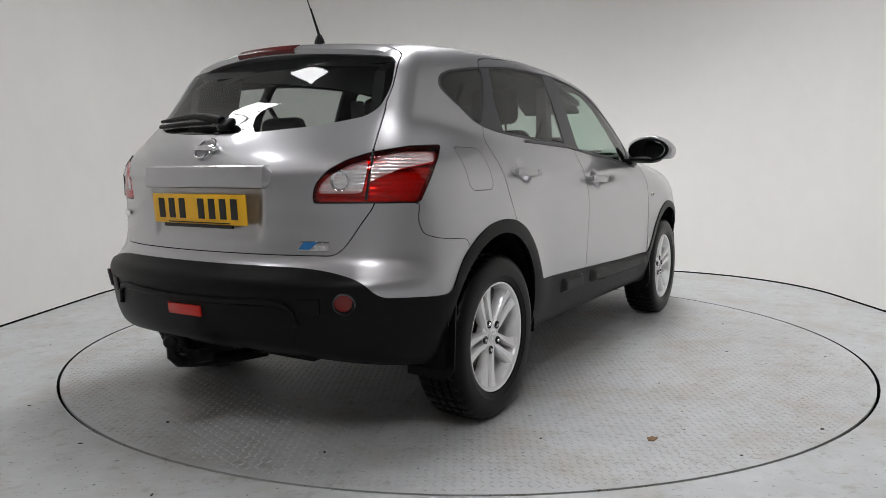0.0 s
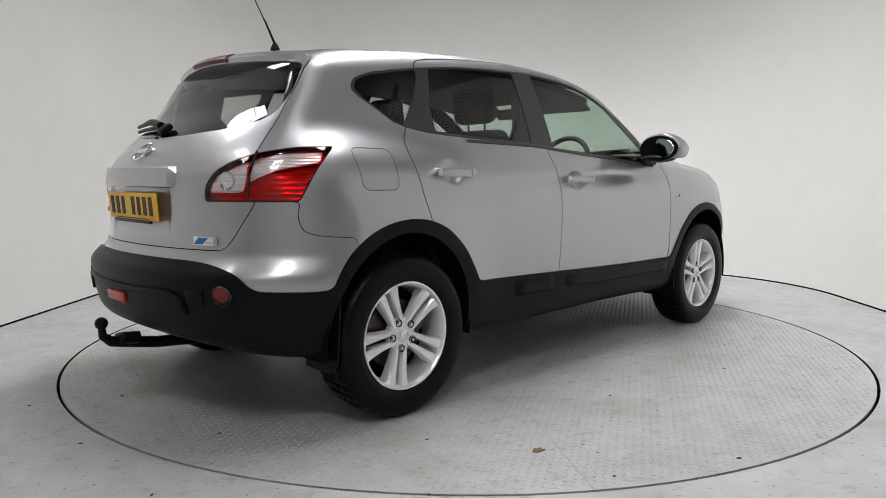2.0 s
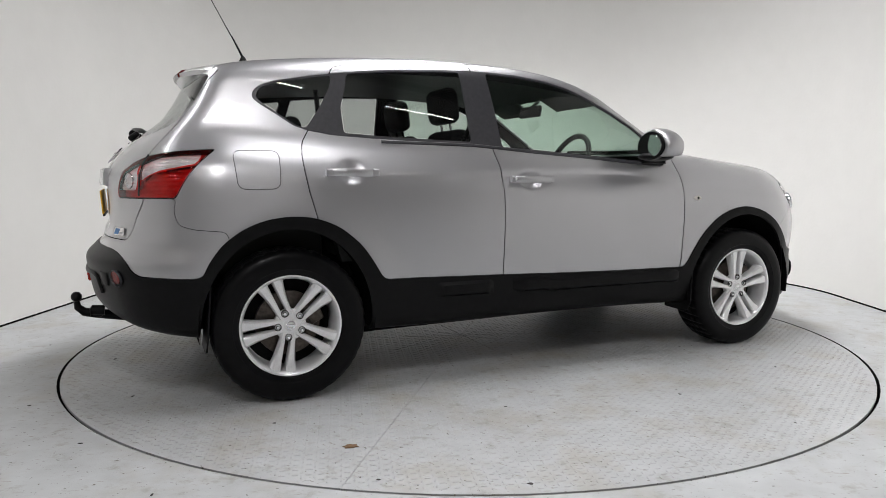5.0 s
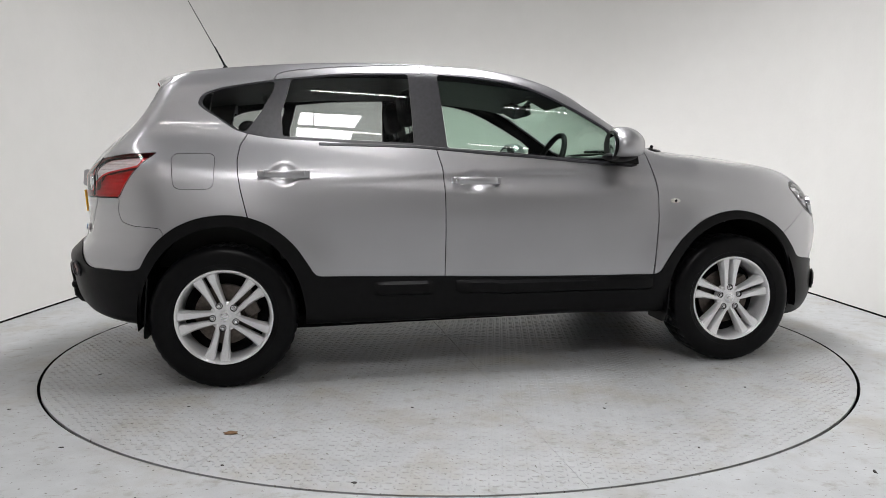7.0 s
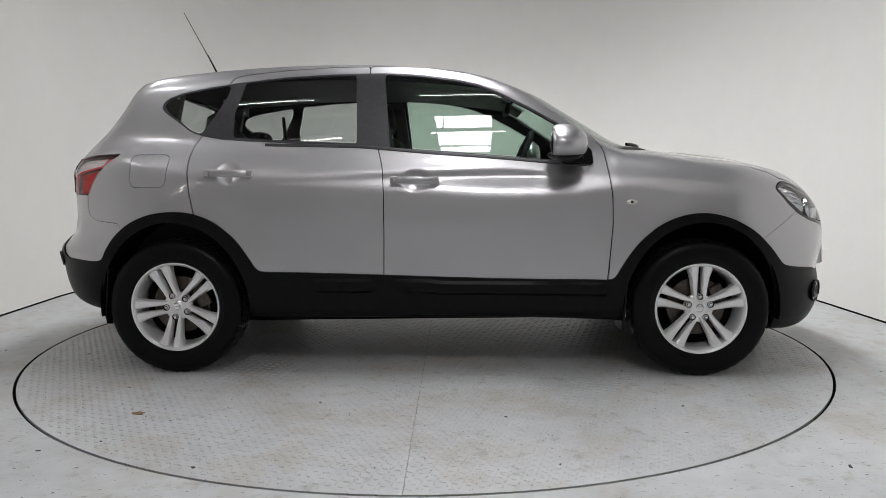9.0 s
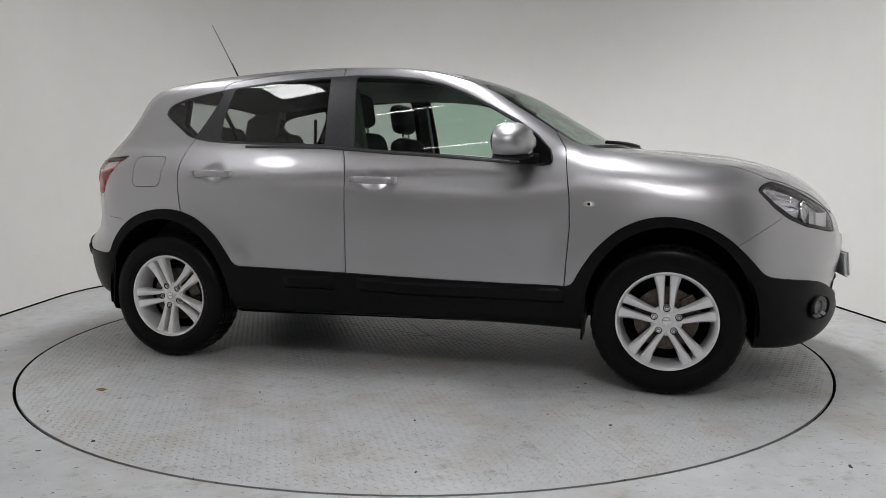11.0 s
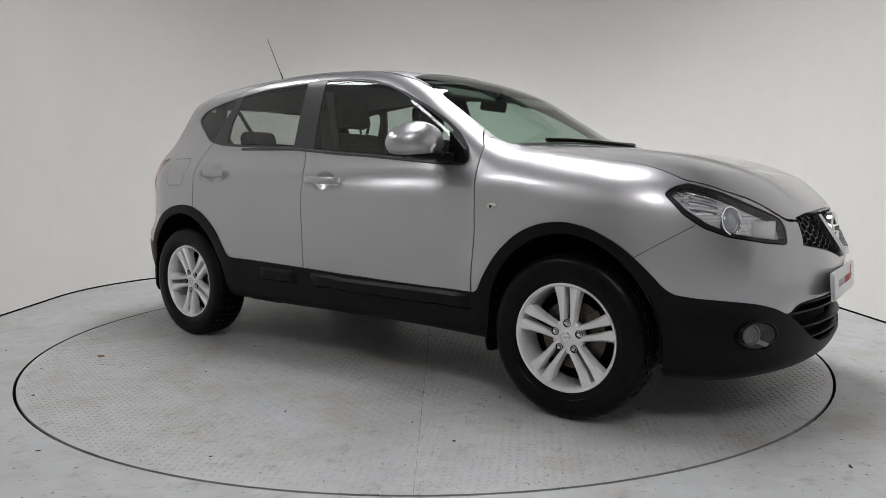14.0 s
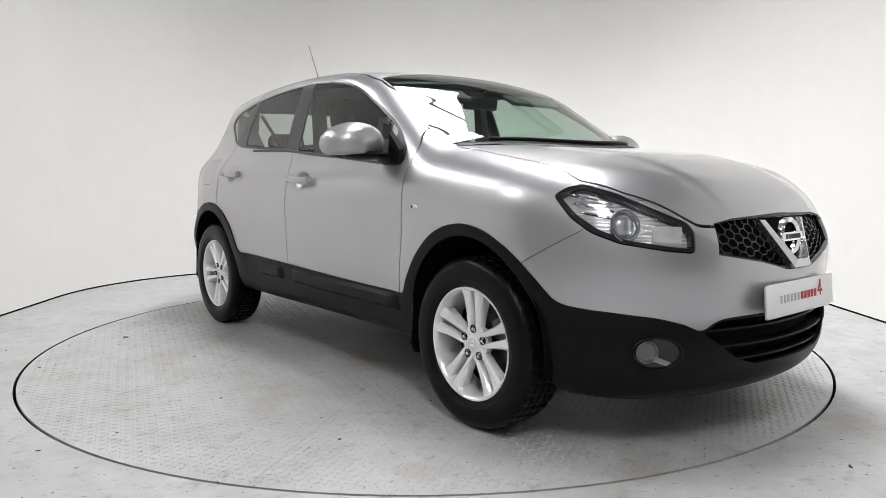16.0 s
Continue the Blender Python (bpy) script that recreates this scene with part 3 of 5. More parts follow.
WHITE_INNER = [(-1.466, 0.940), (-1.452, 0.972), (-1.405, 1.003), (-1.325, 1.035), (-1.222, 1.058), (-1.257, 0.940)]
WHITE_OUTER = [(-1.205, 1.055), (-1.10, 1.084), (-0.862, 1.096), (-0.870, 1.052), (-1.07, 1.024), (-1.17, 0.996), (-1.228, 0.975)]
GRILLE = [(-0.405, 0.835), (-0.30, 0.850), (0.1, 0.862), (0.1, 0.655), (-0.09, 0.658), (-0.13, 0.668), (-0.24, 0.695), (-0.425, 0.728)]
INTAKE = [(-0.457, 0.455), (-0.39, 0.494), (0.1, 0.497), (0.1, 0.325), (-0.233, 0.327), (-0.321, 0.354), (-0.419, 0.423)]
HOOD = [(0.955, -0.648), (1.2, -0.668), (1.45, -0.70), (1.62, -0.722), (1.728, -0.721), (1.862, -0.640), (2.004, -0.512), (2.044, -0.468), (2.085, -0.36), (2.13, -0.2), (2.14, 0.1), (1.195, 0.1), (1.19, -0.2), (1.15, -0.43), (1.07, -0.56)]
SCREEN = [(0.915, -0.655), (0.835, -0.664), (0.644, -0.643), (0.547, -0.632), (0.298, -0.588), (0.270, -0.45), (0.235, -0.2), (0.23, 0.1), (1.19, 0.1), (1.18, -0.2), (1.14, -0.43), (1.06, -0.555)]
ROOF = [(0.23, 0.1), (0.225, -0.2), (0.258, -0.45), (0.26, -0.535), (-0.3, -0.56), (-1.0, -0.55), (-1.535, -0.51), (-1.56, 0.1)]
BACKLIGHT = [(-0.582, 1.451), (-0.608, 1.327), (-0.603, 1.249), (-0.57, 1.217), (-0.427, 1.185), (-0.2, 1.168), (0.1, 1.162), (0.1, 1.49), (-0.154, 1.485), (-0.442, 1.468)]
TAILGATE = [(-0.588, 1.475), (-0.614, 1.327), (-0.616, 1.276), (-0.654, 1.152), (-0.673, 1.080), (-0.699, 0.907), (-0.60, 0.745), (-0.57, 0.722), (-0.3, 0.722), (0.1, 0.722), (0.1, 1.54), (-0.5, 1.51)]
REAR_BUMPER = [(-2.4, 0.906), (-1.768, 0.906), (-1.779, 0.851), (-1.763, 0.795), (-1.708, 0.777), (-1.578, 0.766), (-1.5, 0.45), (-2.4, 0.45)]
FRONT_BUMPER = [(1.60, 0.690), (1.79, 0.812), (1.84, 0.90), (2.08, 0.95), (2.4, 0.9), (2.4, 0.3), (1.6, 0.3)]
FENDER = [(0.85, 0.3), (0.864, 0.620), (0.875, 0.761), (0.871, 0.901), (0.856, 1.012), (0.841, 1.127), (0.815, 1.165), (0.94, 1.21), (1.2, 1.3), (2.1, 1.3), (2.1, 0.3)]

REGIONS = [
    ("hole", "S", ellipse(-WHEEL_X, WHEEL_Z, 0.378, 0.43), 0, anywhere), ("hole", "S", ellipse(WHEEL_X, WHEEL_Z, 0.378, 0.43), 0, anywhere),
    ("hole", "S", [(-1.693, 0.0), (-1.693, 0.342), (-0.937, 0.342), (-0.937, 0.0)], 0, anywhere), ("hole", "S", [(0.937, 0.0), (0.937, 0.342), (1.693, 0.342), (1.693, 0.0)], 0, anywhere),
    ("hole", "E", INTAKE, 0, NOSE), ("hole", "E", GRILLE, 0, NOSE),
    ("head_lamp", "H", rounded(HEAD_INNER, 0.015), 0.0, NOSE), ("head_bezel", "H", rounded(HEAD_LAMP, 0.02), 0.0025, NOSE),
    ("tail_white", "D", rounded(WHITE_INNER, 0.02), 0.0, LOW_REAR), ("tail_white_outer", "D", rounded(WHITE_OUTER, 0.015), 0.0, LOW_REAR),
    ("tail_lamp", "D", inset(rounded(TAIL_LAMP, 0.02), 0.004), 0.0, LOW_REAR), ("tail_seal", "D", rounded(TAIL_LAMP, 0.02), 0.001, LOW_REAR),

    ("cladding", "S", rounded(CLADDING, 0.06, 6), 0.001, anywhere),
    ("quarter_window", "S", rounded(QUARTER, 0.02), 0.002, anywhere), ("rear_window", "S", rounded(REAR_PANE, 0.012), 0.002, anywhere), ("front_window", "S", rounded(FRONT_PANE, 0.012), 0.002, anywhere),
    ("window_trim", "S", rounded(DLO, 0.012), 0.001, anywhere),
    ("fuel_flap", "S", rounded(FUEL, 0.035, 7), 0.0014, anywhere),
    ("back_window", "E", rounded(BACKLIGHT, 0.03), 0.002, lambda p: (p[:, 0] < -1.3) & (p[:, 2] > 1.0)),
    ("tailgate", "E", rounded(TAILGATE, 0.03), SILVER_GAP * 0.8, lambda p: p[:, 0] < -1.5),
    ("windscreen", "T", rounded(SCREEN, 0.02), 0.003, lambda p: p[:, 2] > 1.0),
    ("hood", "T", rounded(HOOD, 0.02), SILVER_GAP * 1.2, lambda p: (p[:, 2] > 0.78) & (p[:, 0] > 0.7)),
    ("roof", "T", ROOF, SILVER_GAP * 1.2, lambda p: p[:, 2] > 1.3),
    ("rear_door", "S", rounded(REAR_DOOR, 0.015), SILVER_GAP, anywhere), ("front_door", "S", rounded(FRONT_DOOR, 0.015), SILVER_GAP, anywhere),
    ("rear_bumper", "S", rounded(REAR_BUMPER, 0.02), 0.0014, anywhere), ("front_bumper", "S", FRONT_BUMPER, 0.0012, NOSE), ("fender", "S", FENDER, 0.0012, lambda p: p[:, 0] > 0.6),
]
P, F = half_skin()
pieces = {}
for name, view, poly, gap, where in REGIONS:
    for iso in ((-gap, gap) if gap else (0,)):
        used = np.unique(F)
        d = np.full(len(P), 9.0)
        d[used] = region_distance(P[used], view, poly, where) - iso
        P, F = cut(P, F, d)
    c = P[F].mean(1)
    d = region_distance(c, view, poly, where)
    if name != "hole":
        pieces[name] = F[d < -gap]
    F = F[d > gap]
pieces["body_side"] = F
P = to_skin(P, 2)
PN = skin_normal(P)
MIRROR = np.array([1, -1, 1])


def panel(name, faces, mat, parent, label="", offset=0.0, rim=0.010, sides="both", copy_sign=1):
    """One piece of the skin, with folded edges. sides: both halves joined, or one."""
    out = []
    ids = np.unique(faces)
    remap = np.full(len(P), -1)
    remap[ids] = np.arange(len(ids))
    V, Nn, T = P[ids], PN[ids], remap[faces]
    halves = []
    for sgn in ((1, -1) if sides == "both" else (copy_sign,)):
        m = MIRROR if sgn < 0 else 1
        halves.append((V * m, Nn * m, T if sgn > 0 else T[:, ::-1]))
    Va = np.concatenate([h[0] for h in halves])
    Na = np.concatenate([h[1] for h in halves])
    Ta = np.concatenate([h[2] + i * len(V) for i, h in enumerate(halves)])
    Va = Va + Na * offset
    e = np.concatenate([Ta[:, [0, 1]], Ta[:, [1, 2]], Ta[:, [2, 0]]])
    key = np.sort(e, 1)
    u, inv, cnt = np.unique(key, axis=0, return_inverse=True, return_counts=True)
    be = e[cnt[inv.ravel()] == 1]
    mid = (np.abs(Va[be[:, 0], 1]) < 2e-4) & (np.abs(Va[be[:, 1], 1]) < 2e-4)
    be = be[~mid]
    nv = len(Va)
    verts = np.concatenate([Va, Va[be[:, 0]], Va[be[:, 1]], Va[be[:, 0]] - rim * Na[be[:, 0]], Va[be[:, 1]] - rim * Na[be[:, 1]]])
    k = len(be)
    r = np.arange(k)
    quads = np.stack([nv + k + r, nv + r, nv + 2 * k + r, nv + 3 * k + r], 1)
    me = bpy.data.meshes.new(name)
    me.from_pydata(verts.tolist(), [], Ta.tolist() + (quads.tolist() if rim else []))
    qn = np.cross(verts[quads[:, 1]] - verts[quads[:, 0]], verts[quads[:, 3]] - verts[quads[:, 0]])
    qn /= np.maximum(np.linalg.norm(qn, axis=1, keepdims=True), 1e-12)
    ln = [Na[Ta].reshape(-1, 3)] + ([np.repeat(qn, 4, 0)] if rim else [])
    me.polygons.foreach_set("use_smooth", [True] * len(me.polygons))
    me.normals_split_custom_set(np.concatenate(ln).tolist())
    me.materials.append(mat)
    ob = new(name, me)
    ob.parent = parent
    return tagged(ob, label)


doors = {}
car = tagged(new("car"), "silver five-door crossover car with black lower cladding and alloy wheels", "car")
for name, mat, label, sides in (
    ("hood", PAINT, "", "both"), ("roof", PAINT, "", "both"), ("front_bumper", PAINT, "", "both"), ("rear_bumper", PAINT, "", "both"), ("tailgate", PAINT, "", "both"),
    ("windscreen", GLASS, "green-tinted windscreen", "both"), ("back_window", GLASS_DARK, "dark tinted rear screen", "both"),
    ("body_side", PAINT, "", "one"), ("fender", PAINT, "", "one"), ("front_door", PAINT, "", "one"), ("rear_door", PAINT, "", "one"), ("fuel_flap", PAINT, "", "one"),
    ("window_trim", TRIM, "satin black window surround", "one"), ("quarter_window", GLASS_DARK, "dark rear quarter window", "one"), ("rear_window", GLASS_DARK, "tinted rear door window", "one"), ("front_window", GLASS, "green-tinted front door window", "one"),
    ("cladding", CLAD, "matt black plastic lower cladding", "one")):
    off = {"cladding": 0.006, "window_trim": -0.001}.get(name, -0.003 if "window" in name or name == "windscreen" else 0.0)
    rim = 0.0 if mat in (GLASS, GLASS_DARK) else (0.014 if name == "cladding" else 0.010)
    for sgn in ((1,) if sides == "both" else (1, -1)):
        if name == "fuel_flap" and sgn < 0:
            continue
        doors[name, sgn] = panel(name, pieces[name], mat, doors.get((name.replace("window", "door"), sgn), car), label, off, rim, sides, sgn)
fl = panel("filler_side", pieces["fuel_flap"], PAINT, car, "", 0.0, 0.0, "one", -1)

# black sheet added inside the skin, standing in for the shade in the gaps
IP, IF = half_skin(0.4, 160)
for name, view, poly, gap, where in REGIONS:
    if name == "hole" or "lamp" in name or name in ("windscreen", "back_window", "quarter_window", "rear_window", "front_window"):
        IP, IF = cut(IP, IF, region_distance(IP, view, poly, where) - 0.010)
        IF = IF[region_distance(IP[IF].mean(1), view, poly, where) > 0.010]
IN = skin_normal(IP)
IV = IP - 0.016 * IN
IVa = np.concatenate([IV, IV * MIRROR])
link_mesh("gap_shade_shell", IVa, np.concatenate([IF, IF[:, ::-1] + len(IV)]), DARK, car, "black sheet added inside the skin as shade in the panel gaps", True)


def skin_at(x, y, z):
    """The nearest point of the skin and its outward normal."""
    p = to_skin(np.array([[x, y, z]], float))
    return Vector(p[0]), Vector(skin_normal(p)[0])


def on_skin(x, y, z, lift=0.0, up=(0, 0, 1)):
    """A pose on the skin: local z outward, local y upward, local x to the right as seen from outside."""
    p, nrm = skin_at(x, y, z)
    side = Vector(up).cross(nrm).normalized()
    m = Matrix((side, nrm.cross(side), nrm)).transposed().to_4x4()
    return Matrix.Translation(p + nrm * lift) @ m


# ---- lamps ----
for sgn in (1, -1):
    head = panel("head_lamp", pieces["head_lamp"], REFLECTOR, car, "clear headlamp with chrome reflector and projector", -0.030, 0.0, "one", sgn)
    panel("lens", pieces["head_lamp"], LENS_CLEAR, head, "clear lens", 0.001, 0.0, "one", sgn)
    panel("bezel", pieces["head_bezel"], LAMP_BLACK, head, "black bezel", -0.002, 0.030, "one", sgn)
    for nm, (cx, cy, cz), r, mt in (("projector", (1.925, -0.672, 0.826), 0.056, CHROME), ("turn_bulb_bowl", (1.79, -0.735, 0.905), 0.020, REFLECTOR)):
        m = Matrix.Translation((cx - 0.045, sgn * cy, cz)) @ pose(0, 0, 0, 0, 78, -sgn * 24)
        bm = bmesh.new()
        lathe(bm, [(r * 0.35, -0.03), (r * 0.8, -0.01), (r, 0.016), (r, 0.022), (r * 0.90, 0.022), (r * 0.76, 0.004)], m, 28, True)
        ring = part(nm, bm, mt, head)
        bm = bmesh.new()
        lathe(bm, [(r * 0.76, -0.004), (r * 0.70, 0.010), (r * 0.5, 0.020), (r * 0.25, 0.025)], m, 24)
        part("glass_ball", bm, LENS_CLEAR if nm != "projector" else material("projector_glass", (0.52, 0.54, 0.57), 0.04, 0.6), ring)
    bm = bmesh.new()
    box(bm, -0.05, 0.05, -0.004, 0.004, -0.036, 0.036, 0.003)
    bmesh.ops.transform(bm, matrix=Matrix.Translation((1.985, sgn * -0.565, 0.79)) @ pose(0, 0, 0, 0, 0, -sgn * -52), verts=bm.verts)
    part("side_reflector", bm, ALLOY, head, "pale inner reflector")
    for k in range(4):
        pts = []
        for t in np.linspace(0, 1, 7):
            p, nrm = skin_at(1.690 + 0.035 * k + (0.165 - 0.03 * k) * t, sgn * -0.745 + sgn * 0.055 * t, 0.922 - 0.026 * k - 0.012 * t)
            pts.append(p - nrm * (0.020 + 0.006 * k))
        bm = bmesh.new()
        tube(bm, pts, [0.003] + [0.0062] * 5 + [0.003], 8)
        part("chrome_fin", bm, CHROME, head, "bright chrome fin")
    m = on_skin(-1.975, sgn * -0.60, 0.975, -0.018)
    bm = bmesh.new()
    lathe(bm, [(0.034, 0.012), (0.030, 0.010), (0.014, -0.004), (0.010, -0.006), (0.010, -0.010), (0.036, 0.006)], m, 28, True)
    bulb_bowl = bm
    tail = panel("tail_lamp", np.concatenate([pieces["tail_lamp"]]), LENS_RED, car, "red and clear wrap-round tail lamp", 0.002, 0.0, "one", sgn)
    panel("housing", np.concatenate([pieces["tail_lamp"]]), TAIL_CELL, tail, "silvered housing", -0.03, 0.0, "one", sgn)
    for nm in ("tail_white", "tail_white_outer"):
        clear = panel("clear_lens", pieces[nm], LENS_CLEAR, tail, "clear lens", 0.002, 0.0, "one", sgn)
        panel("tail_reflector", pieces[nm], REFLECTOR, tail, "bright reflector", -0.012, 0.0, "one", sgn)
    part("bulb_bowl", bulb_bowl, CHROME, tail, "round silvered bulb bowl")
    panel("seal", pieces["tail_seal"], LAMP_BLACK, tail, "black seal", -0.001, 0.032, "one", sgn)
    bm = bmesh.new()
    tube(bm, [skin_at(x, sgn * y, z)[0] + skin_at(x, sgn * y, z)[1] * 0.001 for x, y, z in ((-1.862, -0.670, 1.092), (-1.890, -0.683, 1.045), (-1.915, -0.691, 1.0), (-1.940, -0.699, 0.95), (-1.962, -0.705, 0.905))], 0.0045, 8)
    part("lamp_joint", bm, LAMP_BLACK, tail, "dark joint between the lamp halves")

# ---- wheels ----
AXLE = pose(0, 0, 0, 90)


def arm(bm, turn, side):
    """One of a pair of spoke arms."""
    rings = []
    for r, off, w, top, deep in ((0.040, 0.020, 0.0125, 0.068, 0.040), (0.075, 0.0235, 0.0125, 0.071, 0.036), (0.115, 0.026, 0.0150, 0.073, 0.032), (0.155, 0.0295, 0.0185, 0.076, 0.028), (0.190, 0.034, 0.0235, 0.080, 0.026), (0.213, 0.039, 0.0285, 0.084, 0.026)):
        q = []
        for a, h in ((-w, deep), (-w, top - 0.010), (-w * 0.72, top - 0.002), (w * 0.55 * 1, top), (w, top - 0.012), (w, deep)):
            q.append(bm.verts.new(pose(0, 0, 0, 0, 0, turn) @ Vector((r, side * (off + a), h))))
        rings.append(q)
    for a, b in zip(rings, rings[1:]):
        for k in range(6):
            bm.faces.new((a[k], a[(k + 1) % 6], b[(k + 1) % 6], b[k]))
    bm.faces.new(rings[0]), bm.faces.new(rings[-1])


def wheel(x, y, turn, flip):
    hub = Matrix.Translation((x, y, WHEEL_Z)) @ pose(0, 0, 0, -90 if flip else 90)
    bm = bmesh.new()
    prof = [(0.224, 0.084), (0.232, 0.097), (0.246, 0.102), (0.252, 0.1035), (0.254, 0.1055), (0.290, 0.108), (0.312, 0.104), (0.326, 0.096), (0.337, 0.083), (0.3405, 0.072), (0.3415, 0.052), (0.334, 0.050), (0.334, 0.043), (0.342, 0.041), (0.3425, 0.014), (0.334, 0.012), (0.334, 0.005), (0.3425, 0.003),
            (0.3425, -0.020), (0.334, -0.022), (0.334, -0.029), (0.342, -0.031), (0.3405, -0.072), (0.337, -0.083), (0.326, -0.096), (0.29, -0.106), (0.232, -0.097), (0.224, -0.084), (0.218, 0.0)]
    n = 160
    rings = []
    for r, h in prof:
        ring = []
        for k in range(n):
            sl = 0.007 if (r > 0.339 and k % 4 == 0) else (0.003 if 0.330 < r < 0.339 and abs(h) > 0.08 and k % 4 == 0 else 0)
            t = 2 * math.pi * (k + (h * 9 if r > 0.33 else 0)) / n
            ring.append(bm.verts.new(((r - sl) * math.cos(t), (r - sl) * math.sin(t), h)))
        rings.append(ring)
    for a, b in zip(rings, rings[1:] + rings[:1]):
        for k in range(n):
            bm.faces.new((a[k], a[(k + 1) % n], b[(k + 1) % n], b[k]))
    root = part("wheel", bm, RUBBER, car, "black road tyre on a five twin-spoke alloy rim", angle=28)
    root.matrix_basis = hub
    bm = bmesh.new()
    lathe(bm, [(0.2235, 0.083), (0.2265, 0.091), (0.2255, 0.094), (0.219, 0.093), (0.213, 0.086), (0.208, 0.074), (0.203, 0.030), (0.198, -0.09), (0.206, -0.09), (0.215, 0.03), (0.218, 0.078)], n=96, closed=True)
    rim = part("rim", bm, ALLOY, root, "silver alloy rim")
    for k in range(5):
        bm = bmesh.new()
        for side in (1, -1):
            arm(bm, turn + 72 * k, side)
        bmesh.ops.bevel(bm, geom=[e for e in bm.edges if e.calc_face_angle(0) > 0.6], offset=0.0016, segments=2, affect="EDGES")
        part("spoke", bm, ALLOY, rim)
        bm = bmesh.new()
        lathe(bm, [(0.0045, 0.060), (0.0085, 0.060), (0.0085, 0.072), (0.0065, 0.075)], pose(0, 0, 0, 0, 0, turn + 72 * k) @ pose(0.0572, 0, 0), 6)
        part("wheel_nut", bm, CHROME, rim)
        # black ring round the nut: the recess's shade put in as colour
        bm = bmesh.new()
        lathe(bm, [(0.0125, 0.062), (0.0165, 0.0655), (0.0165, 0.0705), (0.0150, 0.0715), (0.0128, 0.066)], pose(0, 0, 0, 0, 0, turn + 72 * k) @ pose(0.0572, 0, 0), 20, True)
        part("nut_well_shade", bm, LAMP_BLACK, rim)
    bm = bmesh.new()
    lathe(bm, [(0.012, 0.030), (0.070, 0.030), (0.071, 0.058), (0.064, 0.0625), (0.036, 0.0665), (0.012, 0.0665)], n=48)
    part("hub", bm, ALLOY, rim)
    bm = bmesh.new()
    lathe(bm, [(0.030, 0.0668), (0.030, 0.069), (0.027, 0.0715), (0.008, 0.0735)], n=36)
    cap = part("centre_cap", bm, ALLOY, rim)
    bm = bmesh.new()
    lathe(bm, [(0.015, 0.0722), (0.020, 0.0722), (0.020, 0.0742), (0.015, 0.0748)], n=30, closed=True)
    box(bm, -0.021, 0.021, -0.004, 0.004, 0.0725, 0.0755, 0.001)
    part("emblem", bm, CHROME, cap, "ring and bar emblem")
    bm = bmesh.new()
    lathe(bm, [(0.07, 0.006), (0.145, 0.006), (0.146, 0.0), (0.145, -0.02), (0.07, -0.02)], n=48)
    part("brake_disc", bm, STEEL, root, "rusty steel brake disc", angle=30)
    bm = bmesh.new()
    box(bm, 0.085, 0.155, -0.06, 0.06, -0.03, 0.028, 0.01)
    bmesh.ops.transform(bm, matrix=pose(0, 0, 0, 0, 0, 25), verts=bm.verts)
    part("brake_caliper", bm, STEEL, root)
    bm = bmesh.new()
    lathe(bm, [(0.05, -0.03), (0.197, -0.03), (0.197, -0.05), (0.05, -0.05)], n=40)
    part("back_plate", bm, DARK, root)
    return root


for x, turn in ((WHEEL_X, 90), (-WHEEL_X, 43)):
    wheel(x, -0.786, turn, False)
    wheel(x, 0.786, turn + 11, True)

# dark wheel wells and underside
for x in (WHEEL_X, -WHEEL_X):
    for sgn in (1, -1):
        bm = bmesh.new()
        arc = [(math.cos(t), math.sin(t)) for t in np.linspace(radians(-8), radians(188), 33)]
        g = [[bm.verts.new((x + 0.39 * c * k, sgn * yy, WHEEL_Z + (0.442 if s > 0 else 0.39) * s * k)) for c, s in arc] for yy, k in ((-0.868, 1), (-0.60, 1), (-0.55, 0.96), (-0.54, 0.2))]
        for p, q in zip(g, g[1:]):
            for k in range(len(arc) - 1):
                bm.faces.new((p[k], p[k + 1], q[k + 1], q[k]))
        part("wheel_liner", bm, DARK, car, "black plastic wheel well liner")
bm = bmesh.new()
box(bm, -1.78, 1.90, -0.53, 0.53, 0.285, 0.50, 0.03)
box(bm, -0.90, 0.90, -0.80, 0.80, 0.285, 0.36, 0.02)
part("underbody", bm, DARK, car, "dark underbody pan")
bm = bmesh.new()
tube(bm, [(-0.95, -0.60, 0.25), (-0.6, -0.55, 0.245), (0.5, -0.50, 0.25)], 0.03)
box(bm, -0.78, -0.60, -0.74, -0.62, 0.255, 0.30, 0.012)
box(bm, -0.5, -0.1, -0.72, -0.60, 0.262, 0.30, 0.015)
box(bm, -1.05, -0.85, -0.62, -0.45, 0.22, 0.30, 0.02)
part("exhaust_pipe", bm, DARK, car, "dark pipe and brackets under the sill")
for x0, x1, z0, sgn in ((-1.70, -1.655, 0.245, 1), (-1.70, -1.655, 0.245, -1), (0.915, 0.955, 0.225, 1), (0.915, 0.955, 0.225, -1)):
    bm = bmesh.new()
    vs = prism(bm, [(-0.88, 0.54), (-0.885, z0 + 0.05), (-0.865, z0 + 0.01), (-0.83, z0), (-0.68, z0 + 0.005), (-0.665, 0.5)], 0, 0.007, "yz", Matrix.Translation((x0, 0, 0)) @ pose(0, 0, 0, 0, 5 if x0 < 0 else 4, 0))
    if sgn < 0:
        bmesh.ops.scale(bm, vec=(1, -1, 1), verts=bm.verts)
    part("mud_flap", bm, CLAD, car, "black mud flap", smooth=False)

